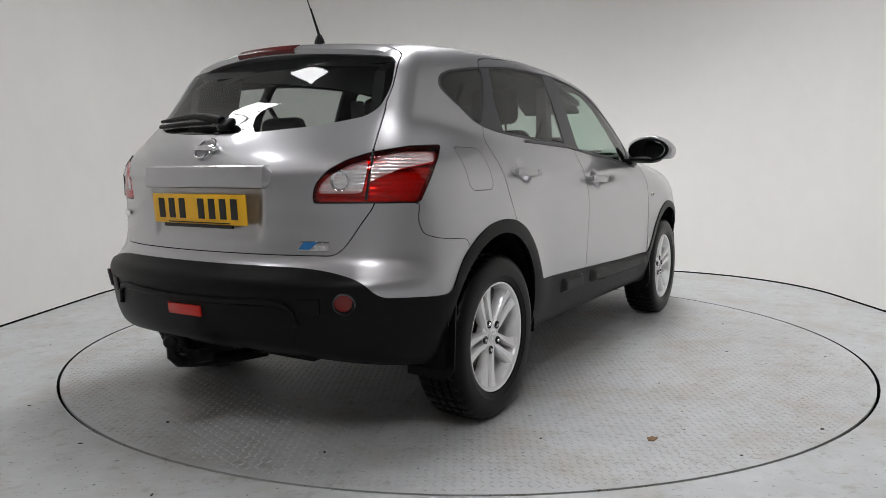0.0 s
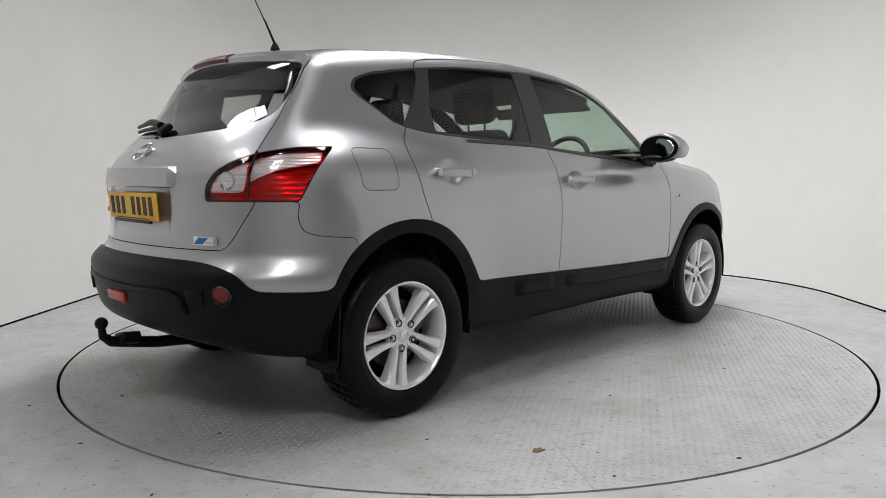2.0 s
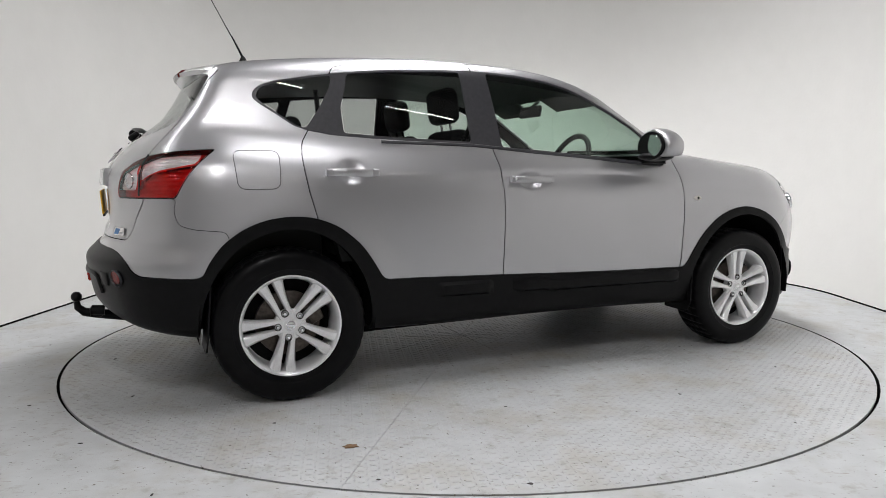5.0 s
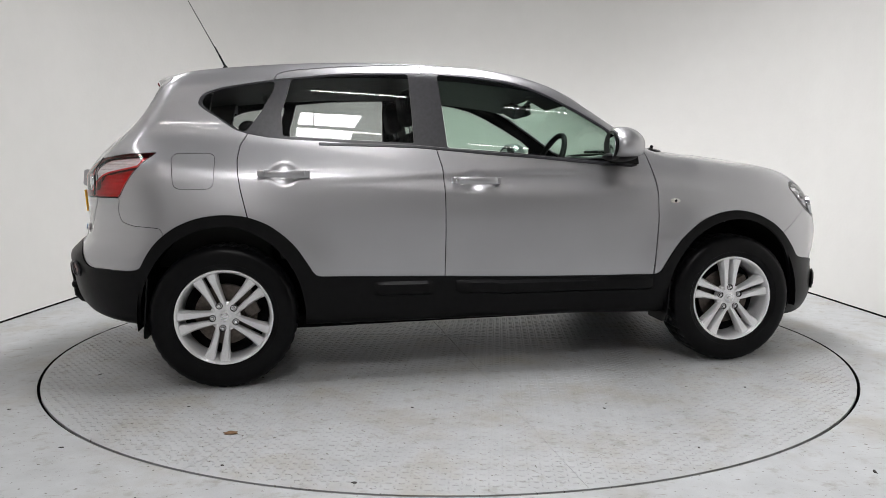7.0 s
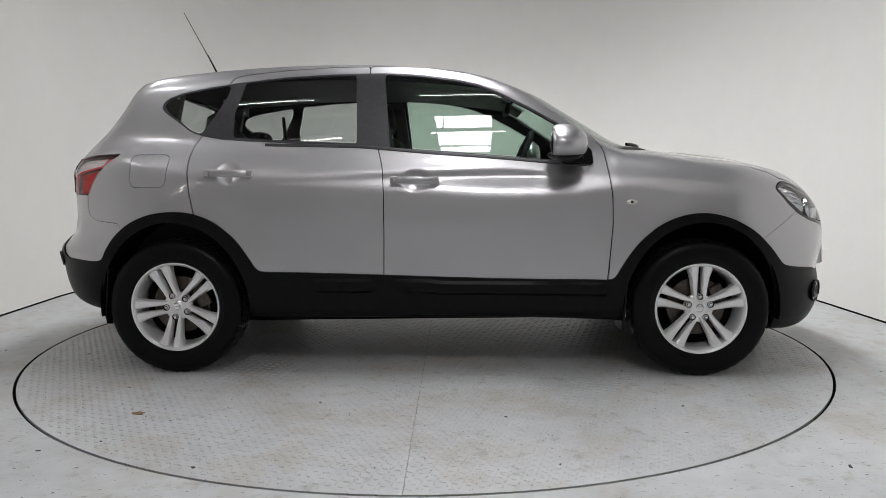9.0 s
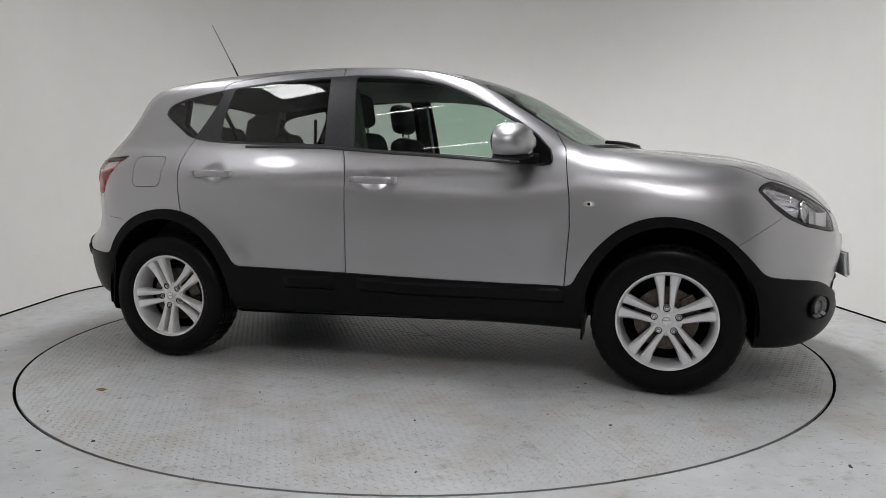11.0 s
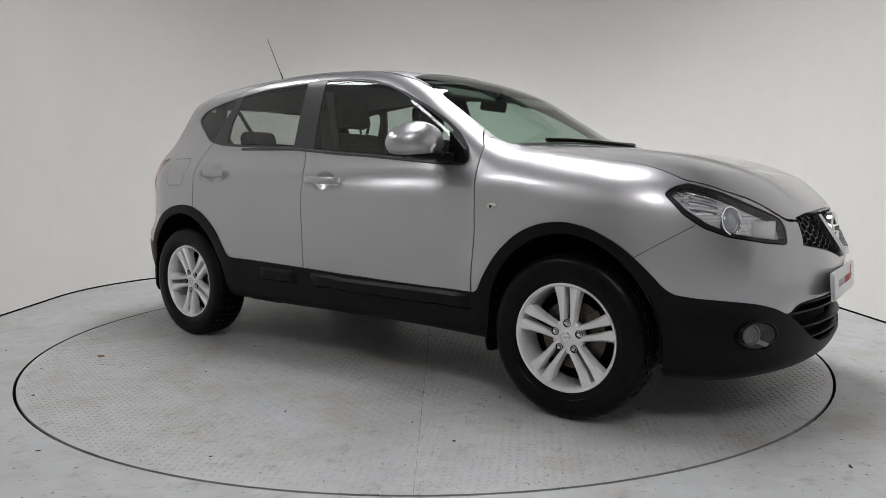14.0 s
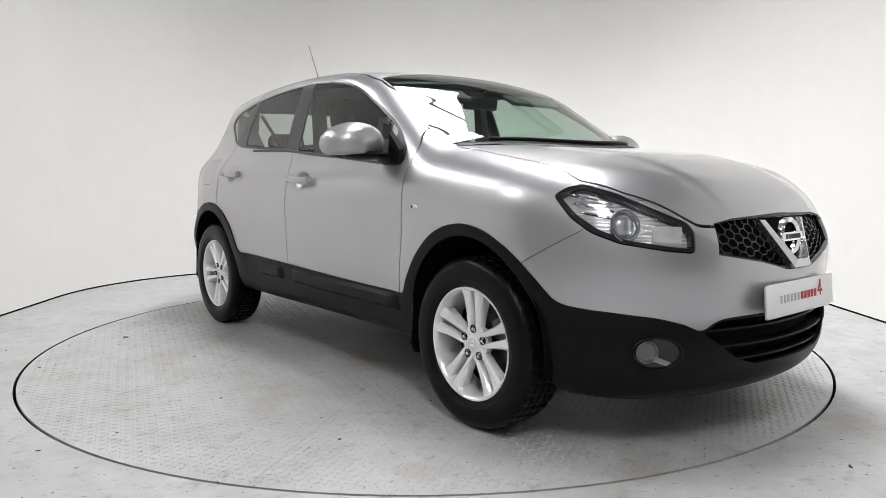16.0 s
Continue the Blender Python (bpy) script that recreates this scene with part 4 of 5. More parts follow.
# sill strips: a raised panel on each door's lower cladding
for sgn in (1, -1):
    for x0, x1 in ((-0.62, -0.30), (-0.205, 0.86)):
        bm = bmesh.new()
        rows = []
        xs = np.linspace(x0, x1, 24)
        for x in xs:
            e = 0.03 * (1 if x1 < 0 else 0)
            q = []
            for z, lift in ((0.486, 0.004), (0.472, 0.021), (0.428, 0.024), (0.412, 0.004)):
                zz = z - (0.008 if x > 0 else 0) + 0.006 * max(-x, 0)
                p, nrm = skin_at(x, -0.87, zz)
                lift = 0.003 + lift * max(0.0, min(1.0, (x - x0) / 0.045, (x1 - x) / 0.045))
                q.append(bm.verts.new((p.x + nrm.x * lift, sgn * (p.y + nrm.y * lift), p.z + nrm.z * lift)))
            rows.append(q)
        for a_, b_ in zip(rows, rows[1:]):
            for k in range(3):
                bm.faces.new((a_[k], a_[k + 1], b_[k + 1], b_[k]))
        bm.faces.new(rows[0]), bm.faces.new(rows[-1])
        part("sill_strip", bm, CLAD, car, "raised black rubbing strip")

# ---- handles, side repeaters, mirrors ----
for sgn in (1, -1):
    for hx, hz in ((-0.098, 0.979), (-1.025, 1.014)):
        bm = bmesh.new()
        rows = []
        for k, x in enumerate(np.linspace(hx - 0.115, hx + 0.118, 17)):
            t = k / 16
            p, nrm = skin_at(x, -0.87, hz - 0.028 * (t - 0.5))
            p.y = -(0.863 if hz > 1.0 else 0.872) if abs(x - hx) < 0.06 else p.y
            bow = 0.006 + 0.030 * math.sin(math.pi * min(max(t, 0.0), 1)) ** 0.45
            hgt = 0.0185 - 0.003 * abs(t - 0.5)
            q = []
            for a_ in np.linspace(0, 2 * math.pi, 11)[:-1]:
                q.append(bm.verts.new((x, sgn * (-0.868 + (0.013 if hz > 1.0 else 0.004) - bow - 0.007 * math.cos(a_)), hz - 0.006 * (t - 0.5) + hgt * math.copysign(abs(math.sin(a_)) ** 0.6, math.sin(a_)))))
            rows.append(q)
        for a_, b_ in zip(rows, rows[1:]):
            for k in range(10):
                bm.faces.new((a_[k], a_[(k + 1) % 10], b_[(k + 1) % 10], b_[k]))
        bm.faces.new(rows[0]), bm.faces.new(rows[-1])
        handle = part("door_handle", bm, PAINT, car, "silver grab handle")
        for ex in (-0.105, 0.108):
            bm = bmesh.new()
            box(bm, hx + ex - 0.014, hx + ex + 0.014, sgn * -0.878 - 0.012, sgn * -0.878 + 0.025, hz - 0.015, hz + 0.016, 0.004)
            part("mount", bm, PAINT, handle)
        if hz < 1.0:
            bm = bmesh.new()
            lathe(bm, [(0.004, 0), (0.0075, 0.0), (0.0075, 0.004), (0.004, 0.004)], Matrix.Translation((hx - 0.098, sgn * -0.889, hz + 0.003)) @ pose(0, 0, 0, 90 * sgn), 16)
            part("lock", bm, CHROME, handle, "small chrome lock")
    bm = bmesh.new()
    m = on_skin(0.963, sgn * -0.89, 0.870, 0.0)
    lathe(bm, [(0.027, -0.002), (0.027, 0.003), (0.021, 0.007), (0.006, 0.009)], m @ Matrix.Diagonal((1.0, 0.48, 1, 1)), 28)
    rep = part("side_repeater", bm, material("repeater_lens", (0.62, 0.60, 0.56), 0.08), car, "small clear side repeater lamp")
    bm = bmesh.new()
    lathe(bm, [(0.007, 0.006), (0.007, 0.0095), (0.003, 0.010)], m, 16)
    part("bulb", bm, LAMP_BLACK, rep)
    # door mirror
    bm = bmesh.new()
    bmesh.ops.create_uvsphere(bm, u_segments=32, v_segments=20, radius=1)
    for v in bm.verts:
        x, y, z = v.co
        y2 = y * 0.150
        grow = 1.0 - 0.28 * (y + 1) / 2 * (1 if y > 0 else 0.4) + (0.06 if y < 0 else 0)
        x2 = max(x, -0.42) * 0.115 * grow
        z2 = math.copysign(abs(z) ** 0.85, z) * 0.094 * (1.0 - 0.22 * max(-y, 0) ** 2)
        if z2 < -0.045:
            z2 = -0.045 + (z2 + 0.045) * 0.25
        v.co = (0.615 + x2 + 0.10 * y2, sgn * (-0.965 + y2), 1.148 + z2 + 0.03 * y2)
    shell = part("door_mirror", bm, PAINT, car, "silver door mirror on a black foot", angle=50)
    bm = bmesh.new()
    bmesh.ops.create_uvsphere(bm, u_segments=28, v_segments=12, radius=1)
    for v in bm.verts:
        x, y, z = v.co
        v.co = (0.630 + 0.085 * x, sgn * (-0.925 + 0.105 * y), 1.098 + (0.022 if z > 0 else 0.028) * z)
    part("foot", bm, CLAD, shell, "black lower cover")
    bm = bmesh.new()
    box(bm, 0.625, 0.735, -0.845, -0.775, 1.06, 1.105, 0.015)
    prism(bm, [(0.70, 1.20), (0.775, 1.12), (0.784, 1.06), (0.69, 1.065)], -0.824, -0.800)
    if sgn < 0:
        bmesh.ops.scale(bm, vec=(1, -1, 1), verts=bm.verts)
    part("bracket", bm, CLAD, shell, "black mirror bracket", angle=25)
    bm = bmesh.new()
    lathe(bm, [(0.05, -2.2), (0.98, -2.2), (1.04, -1.0), (1.04, 1.5), (0.90, 1.5), (0.05, 1.3)], Matrix.Translation((0.578, sgn * -0.958, 1.150)) @ pose(0, 0, 0, 0, 0, -9 * sgn) @ pose(0, 0, 0, 0, -90, 0) @ Matrix.Diagonal((0.070, 0.126, 0.008, 1)), 36)
    part("surround", bm, CLAD, shell, "black back of the mirror")
    bm = bmesh.new()
    lathe(bm, [(0.01, 0), (0.97, 0), (1, -0.5), (0.01, -0.5)], Matrix.Translation((0.5655, sgn * -0.958, 1.150)) @ pose(0, 0, 0, 0, 0, -12 * sgn) @ pose(0, 0, 0, 0, -90, 0) @ Matrix.Diagonal((0.058, 0.108, 0.006, 1)), 32)
    part("mirror_glass", bm, material("mirror_silver", (0.5, 0.52, 0.53), 0.02, 1.0), shell, "mirror glass")
    # belt moulding under the side windows
    bm = bmesh.new()
    rows = []
    for x in np.linspace(-0.86, 0.75, 52):
        z = np.interp(x, [-1.19, -1.09, -0.98, -0.81, -0.38, -0.02, 0.21, 0.47, 0.76], [1.206, 1.190, 1.181, 1.171, 1.151, 1.115, 1.098, 1.076, 1.051])
        q = []
        for dz, lift in ((0.010, 0.002), (0.006, 0.006), (-0.004, 0.006), (-0.006, 0.001)):
            p, nrm = skin_at(x, -0.82, z + dz)
            q.append(bm.verts.new((p.x + nrm.x * lift, sgn * (p.y + nrm.y * lift), p.z + nrm.z * lift)))
        rows.append(q)
    for a_, b_ in zip(rows, rows[1:]):
        for k in range(3):
            bm.faces.new((a_[k], a_[k + 1], b_[k + 1], b_[k]))
    part("belt_moulding", bm, TRIM, car, "black window seal strip")

# ---- rear: spoiler, brake lamp, garnish, plate, badge, wiper, bumper fittings, tow bar, aerial ----
bm = bmesh.new()
rows = []
for y in np.linspace(-0.595, 0.595, 41):
    d = 0.10 * y * y
    e = max(0.0, abs(y) - 0.50) / 0.095
    pts = [(-1.42, float(roof_z(-1.42)) - 0.09 * y * y + 0.003), (-1.54, 1.558 - d), (-1.64, 1.552 - d), (-1.715, 1.532 - d), (-1.735, 1.518 - d), (-1.728, 1.498 - d), (-1.66, 1.490 - d), (-1.58, 1.47 - d)]
    q = []
    for x, z in pts:
        x2 = x + (0.40 * y * y + 0.05 * e * e + 0.027) * (1 if x < -1.5 else 0.3)
        z2 = z - 0.020 * e * e - 0.010 * (x < -1.5)
        q.append(bm.verts.new((x2, y, z2)))
    rows.append(q)
for a_, b_ in zip(rows, rows[1:]):
    for k in range(7):
        bm.faces.new((a_[k], a_[k + 1], b_[k + 1], b_[k]))
bm.faces.new(rows[0]), bm.faces.new(rows[-1])
spoiler = part("roof_spoiler", bm, PAINT, car, "silver roof spoiler")
bm = bmesh.new()
rows = []
for y in np.linspace(-0.155, 0.155, 15):
    d = 0.10 * y * y
    q = [bm.verts.new((x + 0.40 * y * y + 0.027, y, z - d - 0.010)) for x, z in ((-1.70, 1.541), (-1.722, 1.535), (-1.744, 1.516), (-1.738, 1.502), (-1.70, 1.498))]
    rows.append(q)
for a_, b_ in zip(rows, rows[1:]):
    for k in range(4):
        bm.faces.new((a_[k], a_[k + 1], b_[k + 1], b_[k]))
bm.faces.new(rows[0]), bm.faces.new(rows[-1])
part("brake_lamp", bm, material("dark_red_lens", (0.085, 0.005, 0.005), 0.12, bump=(300, 0.0005)), spoiler, "dark red high-level brake lamp")
bm = bmesh.new()
rows = []
for y in np.linspace(-0.345, 0.345, 33):
    x = -2.060 + 0.25 * y * y
    e = max(0.0, abs(y) - 0.325) / 0.02
    k = math.sqrt(max(0.0, 1 - e * e)) if e < 1 else 0.05
    rows.append([bm.verts.new((x + dx * k, y, 0.998 + dz * (0.35 + 0.65 * k))) for dx, dz in ((0.03, 0.042), (-0.010, 0.042), (-0.018, 0.036), (-0.026, -0.028), (-0.022, -0.038), (-0.010, -0.042), (0.04, -0.042))])
for a_, b_ in zip(rows, rows[1:]):
    for k in range(6):
        bm.faces.new((a_[k], a_[k + 1], b_[k + 1], b_[k]))
bm.faces.new(rows[0]), bm.faces.new(rows[-1])
part("garnish", bm, PAINT, car, "silver bar above the number plate")


def plate(name, x, w, h, z, tilt, face, back, label, sign):
    bm = bmesh.new()
    box(bm, -0.006, 0.0, -w / 2, w / 2, -h / 2, h / 2, 0.003)
    ob = part(name, bm, face, car, label)
    ob.matrix_basis = pose(x, 0, z, 0, tilt, 0) if sign > 0 else pose(x, 0, z, 0, tilt, 180)
    return ob


rear_plate = plate("number_plate", -2.073, 0.515, 0.113, 0.878, 4, PLATE_Y, INK, "yellow rear number plate", -1)
for k, w in enumerate((0.045, 0.045, 0.045, 0.0, 0.045, 0.045, 0.045, 0.045)):
    if w:
        bm = bmesh.new()
        yc = -0.205 + k * 0.0590 - (0.012 if k > 3 else 0)
        box(bm, 0.0, 0.0015, yc - 0.017, yc + 0.017, -0.036, 0.040)
        part("character_bar", bm, INK, rear_plate, "plain black bar", smooth=False)
bm = bmesh.new()
box(bm, 0.0, 0.0015, -0.17, 0.17, -0.0525, -0.0485)
part("maker_strip", bm, INK, rear_plate, "thin dark strip", smooth=False)
bm = bmesh.new()
box(bm, -0.008, 0.002, -0.20, 0.18, -0.070, -0.0575, 0.002)
part("plate_holder", bm, INK, rear_plate, "dark plate holder edge")

m = on_skin(-2.0, 0.02, 1.098, 0.004)
bm = bmesh.new()
lathe(bm, [(0.042, 0), (0.052, 0), (0.052, 0.006), (0.047, 0.009), (0.042, 0.006)], m, 40, True)
badge = part("emblem", bm, CHROME, car, "chrome ring and bar emblem")
bm = bmesh.new()
box(bm, -0.060, 0.060, -0.013, 0.013, 0.001, 0.011, 0.003, m=m)
part("emblem_bar", bm, CHROME, badge)
m = on_skin(-1.99, -0.50, 0.755, 0.003)
bm = bmesh.new()
box(bm, -0.058, 0.058, -0.017, 0.017, 0, 0.004, 0.002, m=m)
eco = part("eco_badge", bm, CHROME, car, "small blue and chrome badge")
bm = bmesh.new()
prism(bm, [(-0.055, -0.013), (-0.012, -0.013), (0.015, 0.013), (-0.035, 0.013)], 0.0042, 0.0056, "xy", m)
part("blue_flash", bm, BLUE_INK, eco, "blue flash", smooth=False)
bm = bmesh.new()
for k in range(3):
    box(bm, 0.004 + 0.016 * k, 0.015 + 0.016 * k, -0.010, -0.001, 0.004, 0.0056, m=m)
part("badge_bars", bm, GREY_INK, eco, "grey lettering bars", smooth=False)
bm = bmesh.new()
m = on_skin(-1.95, 0.60, 0.845, 0.003)
for k in range(5):
    box(bm, -0.062 + 0.026 * k, -0.042 + 0.026 * k, -0.012, 0.012, 0, 0.004, 0.001, m=m)
part("name_bars", bm, CHROME, car, "chrome name lettering as bars")

bm = bmesh.new()
p0, p1, p2 = [skin_at(*q)[0] + skin_at(*q)[1] * l for q, l in (((-1.90, 0.02, 1.185), 0.03), ((-1.86, 0.22, 1.215), 0.036), ((-1.80, 0.50, 1.205), 0.03))]
tube(bm, [p0, (p0 + p1) / 2 + Vector((-0.008, 0, 0.004)), p1, p2], [0.018, 0.017, 0.013, 0.007], 12)
q0, q1 = [skin_at(*q)[0] + skin_at(*q)[1] * 0.012 for q in ((-1.88, 0.12, 1.20), (-1.80, 0.53, 1.20))]
tube(bm, [q0, (q0 + q1) / 2 + Vector((-0.012, 0, 0)), q1], 0.009, 8)
box(bm, -0.03, 0.03, -0.028, 0.03, 0, 0.03, 0.01, m=on_skin(-1.90, 0.0, 1.178, 0))
part("rear_wiper", bm, CLAD, car, "black rear wiper arm and blade")
bm = bmesh.new()
box(bm, -0.014, 0.014, -0.006, 0.006, 0, 0.006, 0.002, m=on_skin(-1.93, 0.03, 1.152, 0))
part("washer_jet", bm, CLAD, car)

for sgn in (1, -1):
    bm = bmesh.new()
    lathe(bm, [(0.032, 0.0), (0.032, 0.011), (0.027, 0.013), (0.010, 0.012)], on_skin(-2.01, sgn * -0.645, 0.572, 0.002), 30)
    part("reflector", bm, REFLEX, car, "round red bumper reflector")
    bm = bmesh.new()
    lathe(bm, [(0.036, 0.002), (0.040, 0.010), (0.036, 0.016), (0.033, 0.010)], on_skin(-2.01, sgn * -0.648, 0.566, 0.002), 30, True)
    part("reflector_ring", bm, TRIM, car)
    bm = bmesh.new()
    box(bm, -0.04, 0.04, -0.03, 0.03, 0.0, 0.012, 0.006, m=on_skin(-2.05, sgn * -0.53, 0.555, 0.002))
    part("towing_cover", bm, CLAD, car, "square black towing eye cover")
bm = bmesh.new()
box(bm, -0.088, 0.088, -0.021, 0.021, 0.0, 0.013, 0.004, m=on_skin(-2.1, 0.0, 0.515, 0.003, (0, 0, 1)))
part("rear_fog_lamp", bm, FOG_RED, car, "red rectangular rear fog lamp")
bm = bmesh.new()
line = [(-0.487, 0.48), (-0.475, 0.525), (-0.45, 0.552), (-0.40, 0.568)] + [(y, 0.572) for y in np.linspace(-0.3, 0.3, 13)] + [(0.40, 0.568), (0.45, 0.552), (0.475, 0.525), (0.487, 0.48)]
pts = []
for y, z in line:
    p, nrm = skin_at(-2.08, y, z)
    pts.append(p + nrm * 0.008)
tube(bm, pts, 0.012, 10)
part("bumper_rib", bm, CLAD, car, "raised black bumper rib")
bm = bmesh.new()
tube(bm, [(-1.75, 0, 0.265), (-2.0, 0, 0.285), (-2.12, 0, 0.305), (-2.185, 0, 0.318), (-2.215, 0, 0.345), (-2.218, 0, 0.375)], [0.026, 0.025, 0.024, 0.022, 0.018, 0.015], 14)
bmesh.ops.create_uvsphere(bm, u_segments=20, v_segments=14, radius=0.026, matrix=Matrix.Translation((-2.218, 0, 0.398)))
box(bm, -2.16, -2.10, -0.035, 0.035, 0.29, 0.345, 0.012)
box(bm, -1.85, -1.72, -0.36, 0.36, 0.285, 0.335, 0.01)
tube(bm, [(-2.09, -0.055, 0.33), (-2.15, -0.055, 0.335)], 0.026, 14)
part("tow_bar", bm, CLAD, car, "black tow bar with ball")
bm = bmesh.new()
lathe(bm, [(0.024, 1.588), (0.022, 1.606), (0.012, 1.626), (0.008, 1.632)], Matrix.Translation((-1.365, 0, 0)), 18)
tube(bm, [(-1.365, 0, 1.625), (-1.385, 0, 1.665), (-1.42, 0, 1.735)], [0.0065, 0.0055, 0.004], 8)
tube(bm, [(-1.41, 0, 1.712), (-1.556, 0, 1.985)], [0.0028, 0.0020], 6)
part("aerial", bm, CLAD, car, "thin black roof aerial")

# ---- front: grille, emblem, plate, lower slats, fog lamps, bonnet fittings, wipers ----
bm = bmesh.new()
for z0, z1, y1, x0, push in ((0.64, 0.87, 0.46, 2.09, 0.0), (0.31, 0.51, 0.48, 2.06, 0.0)):
    rows = []
    for y in np.linspace(-y1, y1, 25):
        q = [bm.verts.new((float(nose_x(z)) - 0.38 * y * y - 0.27 * y ** 4 - 0.06 + push, y, z)) for z in np.linspace(z0, z1, 8)]
        rows.append(q)
    for a_, b_ in zip(rows, rows[1:]):
        for k in range(7):
            bm.faces.new((a_[k], a_[k + 1], b_[k + 1], b_[k]))
part("grille_back", bm, DARK, car, "dark radiator behind the grille")


NOSE_X = {}


def nose(y, z, back=0.0):
    key = (round(abs(y), 3), round(z, 3))
    if key not in NOSE_X:
        x = np.linspace(1.8, 2.25, 451)
        f = body(np.stack([x, 0 * x + key[0], 0 * x + z], -1))
        NOSE_X[key] = float(x[f < 0].max())
    return Vector((NOSE_X[key] - back, y, z))


r = 0.021
for half in (1, -1):
  bm = bmesh.new()
  for i in range(-14, 15):
    for j in range(-4, 6):
        if i * half < 0:
            continue
        yc, zc = i * 1.5 * r * 1.15, 0.745 + (j + (0.5 if i % 2 else 0)) * r * 1.732 * 0.86
        if abs(yc) > 0.40 or not 0.668 < zc < 0.842 or abs(yc) < 0.10 + 0.35 * max(zc - 0.66, 0) * 0.5 or zc < 0.66 + 0.17 * abs(abs(yc) - 0.0) * 0.9 - 0.02 and abs(yc) > 0.42:
            continue
        hexa = [(yc + r * 1.15 * math.cos(radians(60 * k)), zc + r * 0.86 * math.sin(radians(60 * k))) for k in range(7)]
        for (ya, za), (yb, zb) in zip(hexa, hexa[1:]):
            tube(bm, [nose(ya, za, 0.028), nose(yb, zb, 0.028)], 0.0036, 4)
  part("honeycomb", bm, LAMP_BLACK, car, "black honeycomb grille mesh")
bm = bmesh.new()
edge = [(-0.405, 0.835), (-0.30, 0.850), (0.0, 0.858), (0.30, 0.850), (0.405, 0.835), (0.425, 0.728), (0.24, 0.695), (0.13, 0.668), (0.0, 0.655), (-0.13, 0.668), (-0.24, 0.695), (-0.425, 0.728), (-0.405, 0.835)]
tube(bm, [nose(y, min(z, 0.848), 0.012) for y, z in edge], 0.009, 8)
part("grille_frame", bm, LAMP_BLACK, car, "gloss black grille frame")
bm = bmesh.new()
for sgn in (1, -1):
    a_, b_ = [(sgn * 0.165, 0.838), (sgn * 0.062, 0.664)], [(sgn * 0.138, 0.838), (sgn * 0.045, 0.694)]
    q = [bm.verts.new(nose(y, z, -d)) for y, z, d in ((*a_[0], 0.004), (*a_[1], 0.014), (*b_[1], 0.016), (*b_[0], 0.008))]
    w = [bm.verts.new(nose(y, z, 0.03)) for y, z in (a_[0], a_[1], b_[1], b_[0])]
    bm.faces.new(q)
    for k in range(4):
        bm.faces.new((q[k], q[(k + 1) % 4], w[(k + 1) % 4], w[k]))
q = [bm.verts.new(nose(y, z, -d)) for y, z, d in ((-0.062, 0.664, 0.014), (0.062, 0.664, 0.014), (0.045, 0.694, 0.016), (-0.045, 0.694, 0.016))]
w = [bm.verts.new(nose(y, z, 0.03)) for y, z in ((-0.062, 0.664), (0.062, 0.664), (0.045, 0.694), (-0.045, 0.694))]
bm.faces.new(q)
for k in range(4):
    bm.faces.new((q[k], q[(k + 1) % 4], w[(k + 1) % 4], w[k]))
part("grille_wing", bm, material("satin_chrome", (0.62, 0.62, 0.64), 0.22, 0.9, grain=(80, 0.05, 3)), car, "satin chrome V-shaped grille trim", smooth=False)
m = Matrix.Translation(nose(0, 0.772, 0.010)) @ pose(0, 0, 0, 0, 84, 0) @ pose(0, 0, 0, 0, 0, 90)
bm = bmesh.new()
lathe(bm, [(0.050, -0.01), (0.072, -0.01), (0.072, 0.006), (0.065, 0.013), (0.053, 0.006)], m, 44, True)
badge = part("emblem", bm, CHROME, car, "chrome ring and bar emblem in the grille")
bm = bmesh.new()
box(bm, -0.078, 0.078, -0.017, 0.017, 0.0, 0.016, 0.004, m=m)
bar = part("emblem_bar", bm, CHROME, badge)
bm = bmesh.new()
for k in range(6):
    box(bm, -0.056 + k * 0.0195, -0.042 + k * 0.0195, -0.009, 0.009, 0.016, 0.0172, m=m)
part("lettering_bars", bm, INK, bar, "black lettering bars", smooth=False)
front_plate = plate("number_plate", 2.192, 0.525, 0.115, 0.558, -5, PLATE_W, INK, "white dealer plate with grey and red bars", 1)
for k in range(11):
    bm = bmesh.new()
    y0 = -0.165 + 0.0262 * k
    box(bm, 0.0, 0.0015, y0, y0 + (0.013 if k < 6 else 0.019), -0.016, 0.012)
    part("lettering_bar", bm, GREY_INK if k < 6 else RED_INK, front_plate, smooth=False)
bm = bmesh.new()
box(bm, 0.0, 0.0015, 0.148, 0.156, -0.016, 0.044)
box(bm, 0.0016, 0.0026, 0.126, 0.166, -0.002, 0.006)
prism(bm, [(0.126, 0.006), (0.134, 0.006), (0.156, 0.044), (0.148, 0.044)], 0.0016, 0.0026, "yz")
part("numeral", bm, RED_INK, front_plate, "large red figure four", smooth=False)
bm = bmesh.new()
box(bm, -0.02, -0.006, -0.245, 0.245, -0.066, 0.05, 0.003)
part("plate_holder", bm, PLATE_W, front_plate)
bm = bmesh.new()
for z, hw, back in ((0.458, 0.44, 0.012), (0.402, 0.40, 0.004), (0.350, 0.31, 0.008)):
    rows = []
    for y in np.linspace(-hw, hw, 25):
        p = nose(y, z, back + 0.01)
        rows.append([bm.verts.new(p + Vector(d)) for d in ((0, 0, 0.007), (0.012, 0, 0.004), (0.012, 0, -0.003), (-0.02, 0, -0.008), (-0.03, 0, 0.006))])
    for a_, b_ in zip(rows, rows[1:]):
        for k in range(5):
            bm.faces.new((a_[k], a_[(k + 1) % 5], b_[(k + 1) % 5], b_[k]))
    bm.faces.new(rows[0]), bm.faces.new(rows[-1])
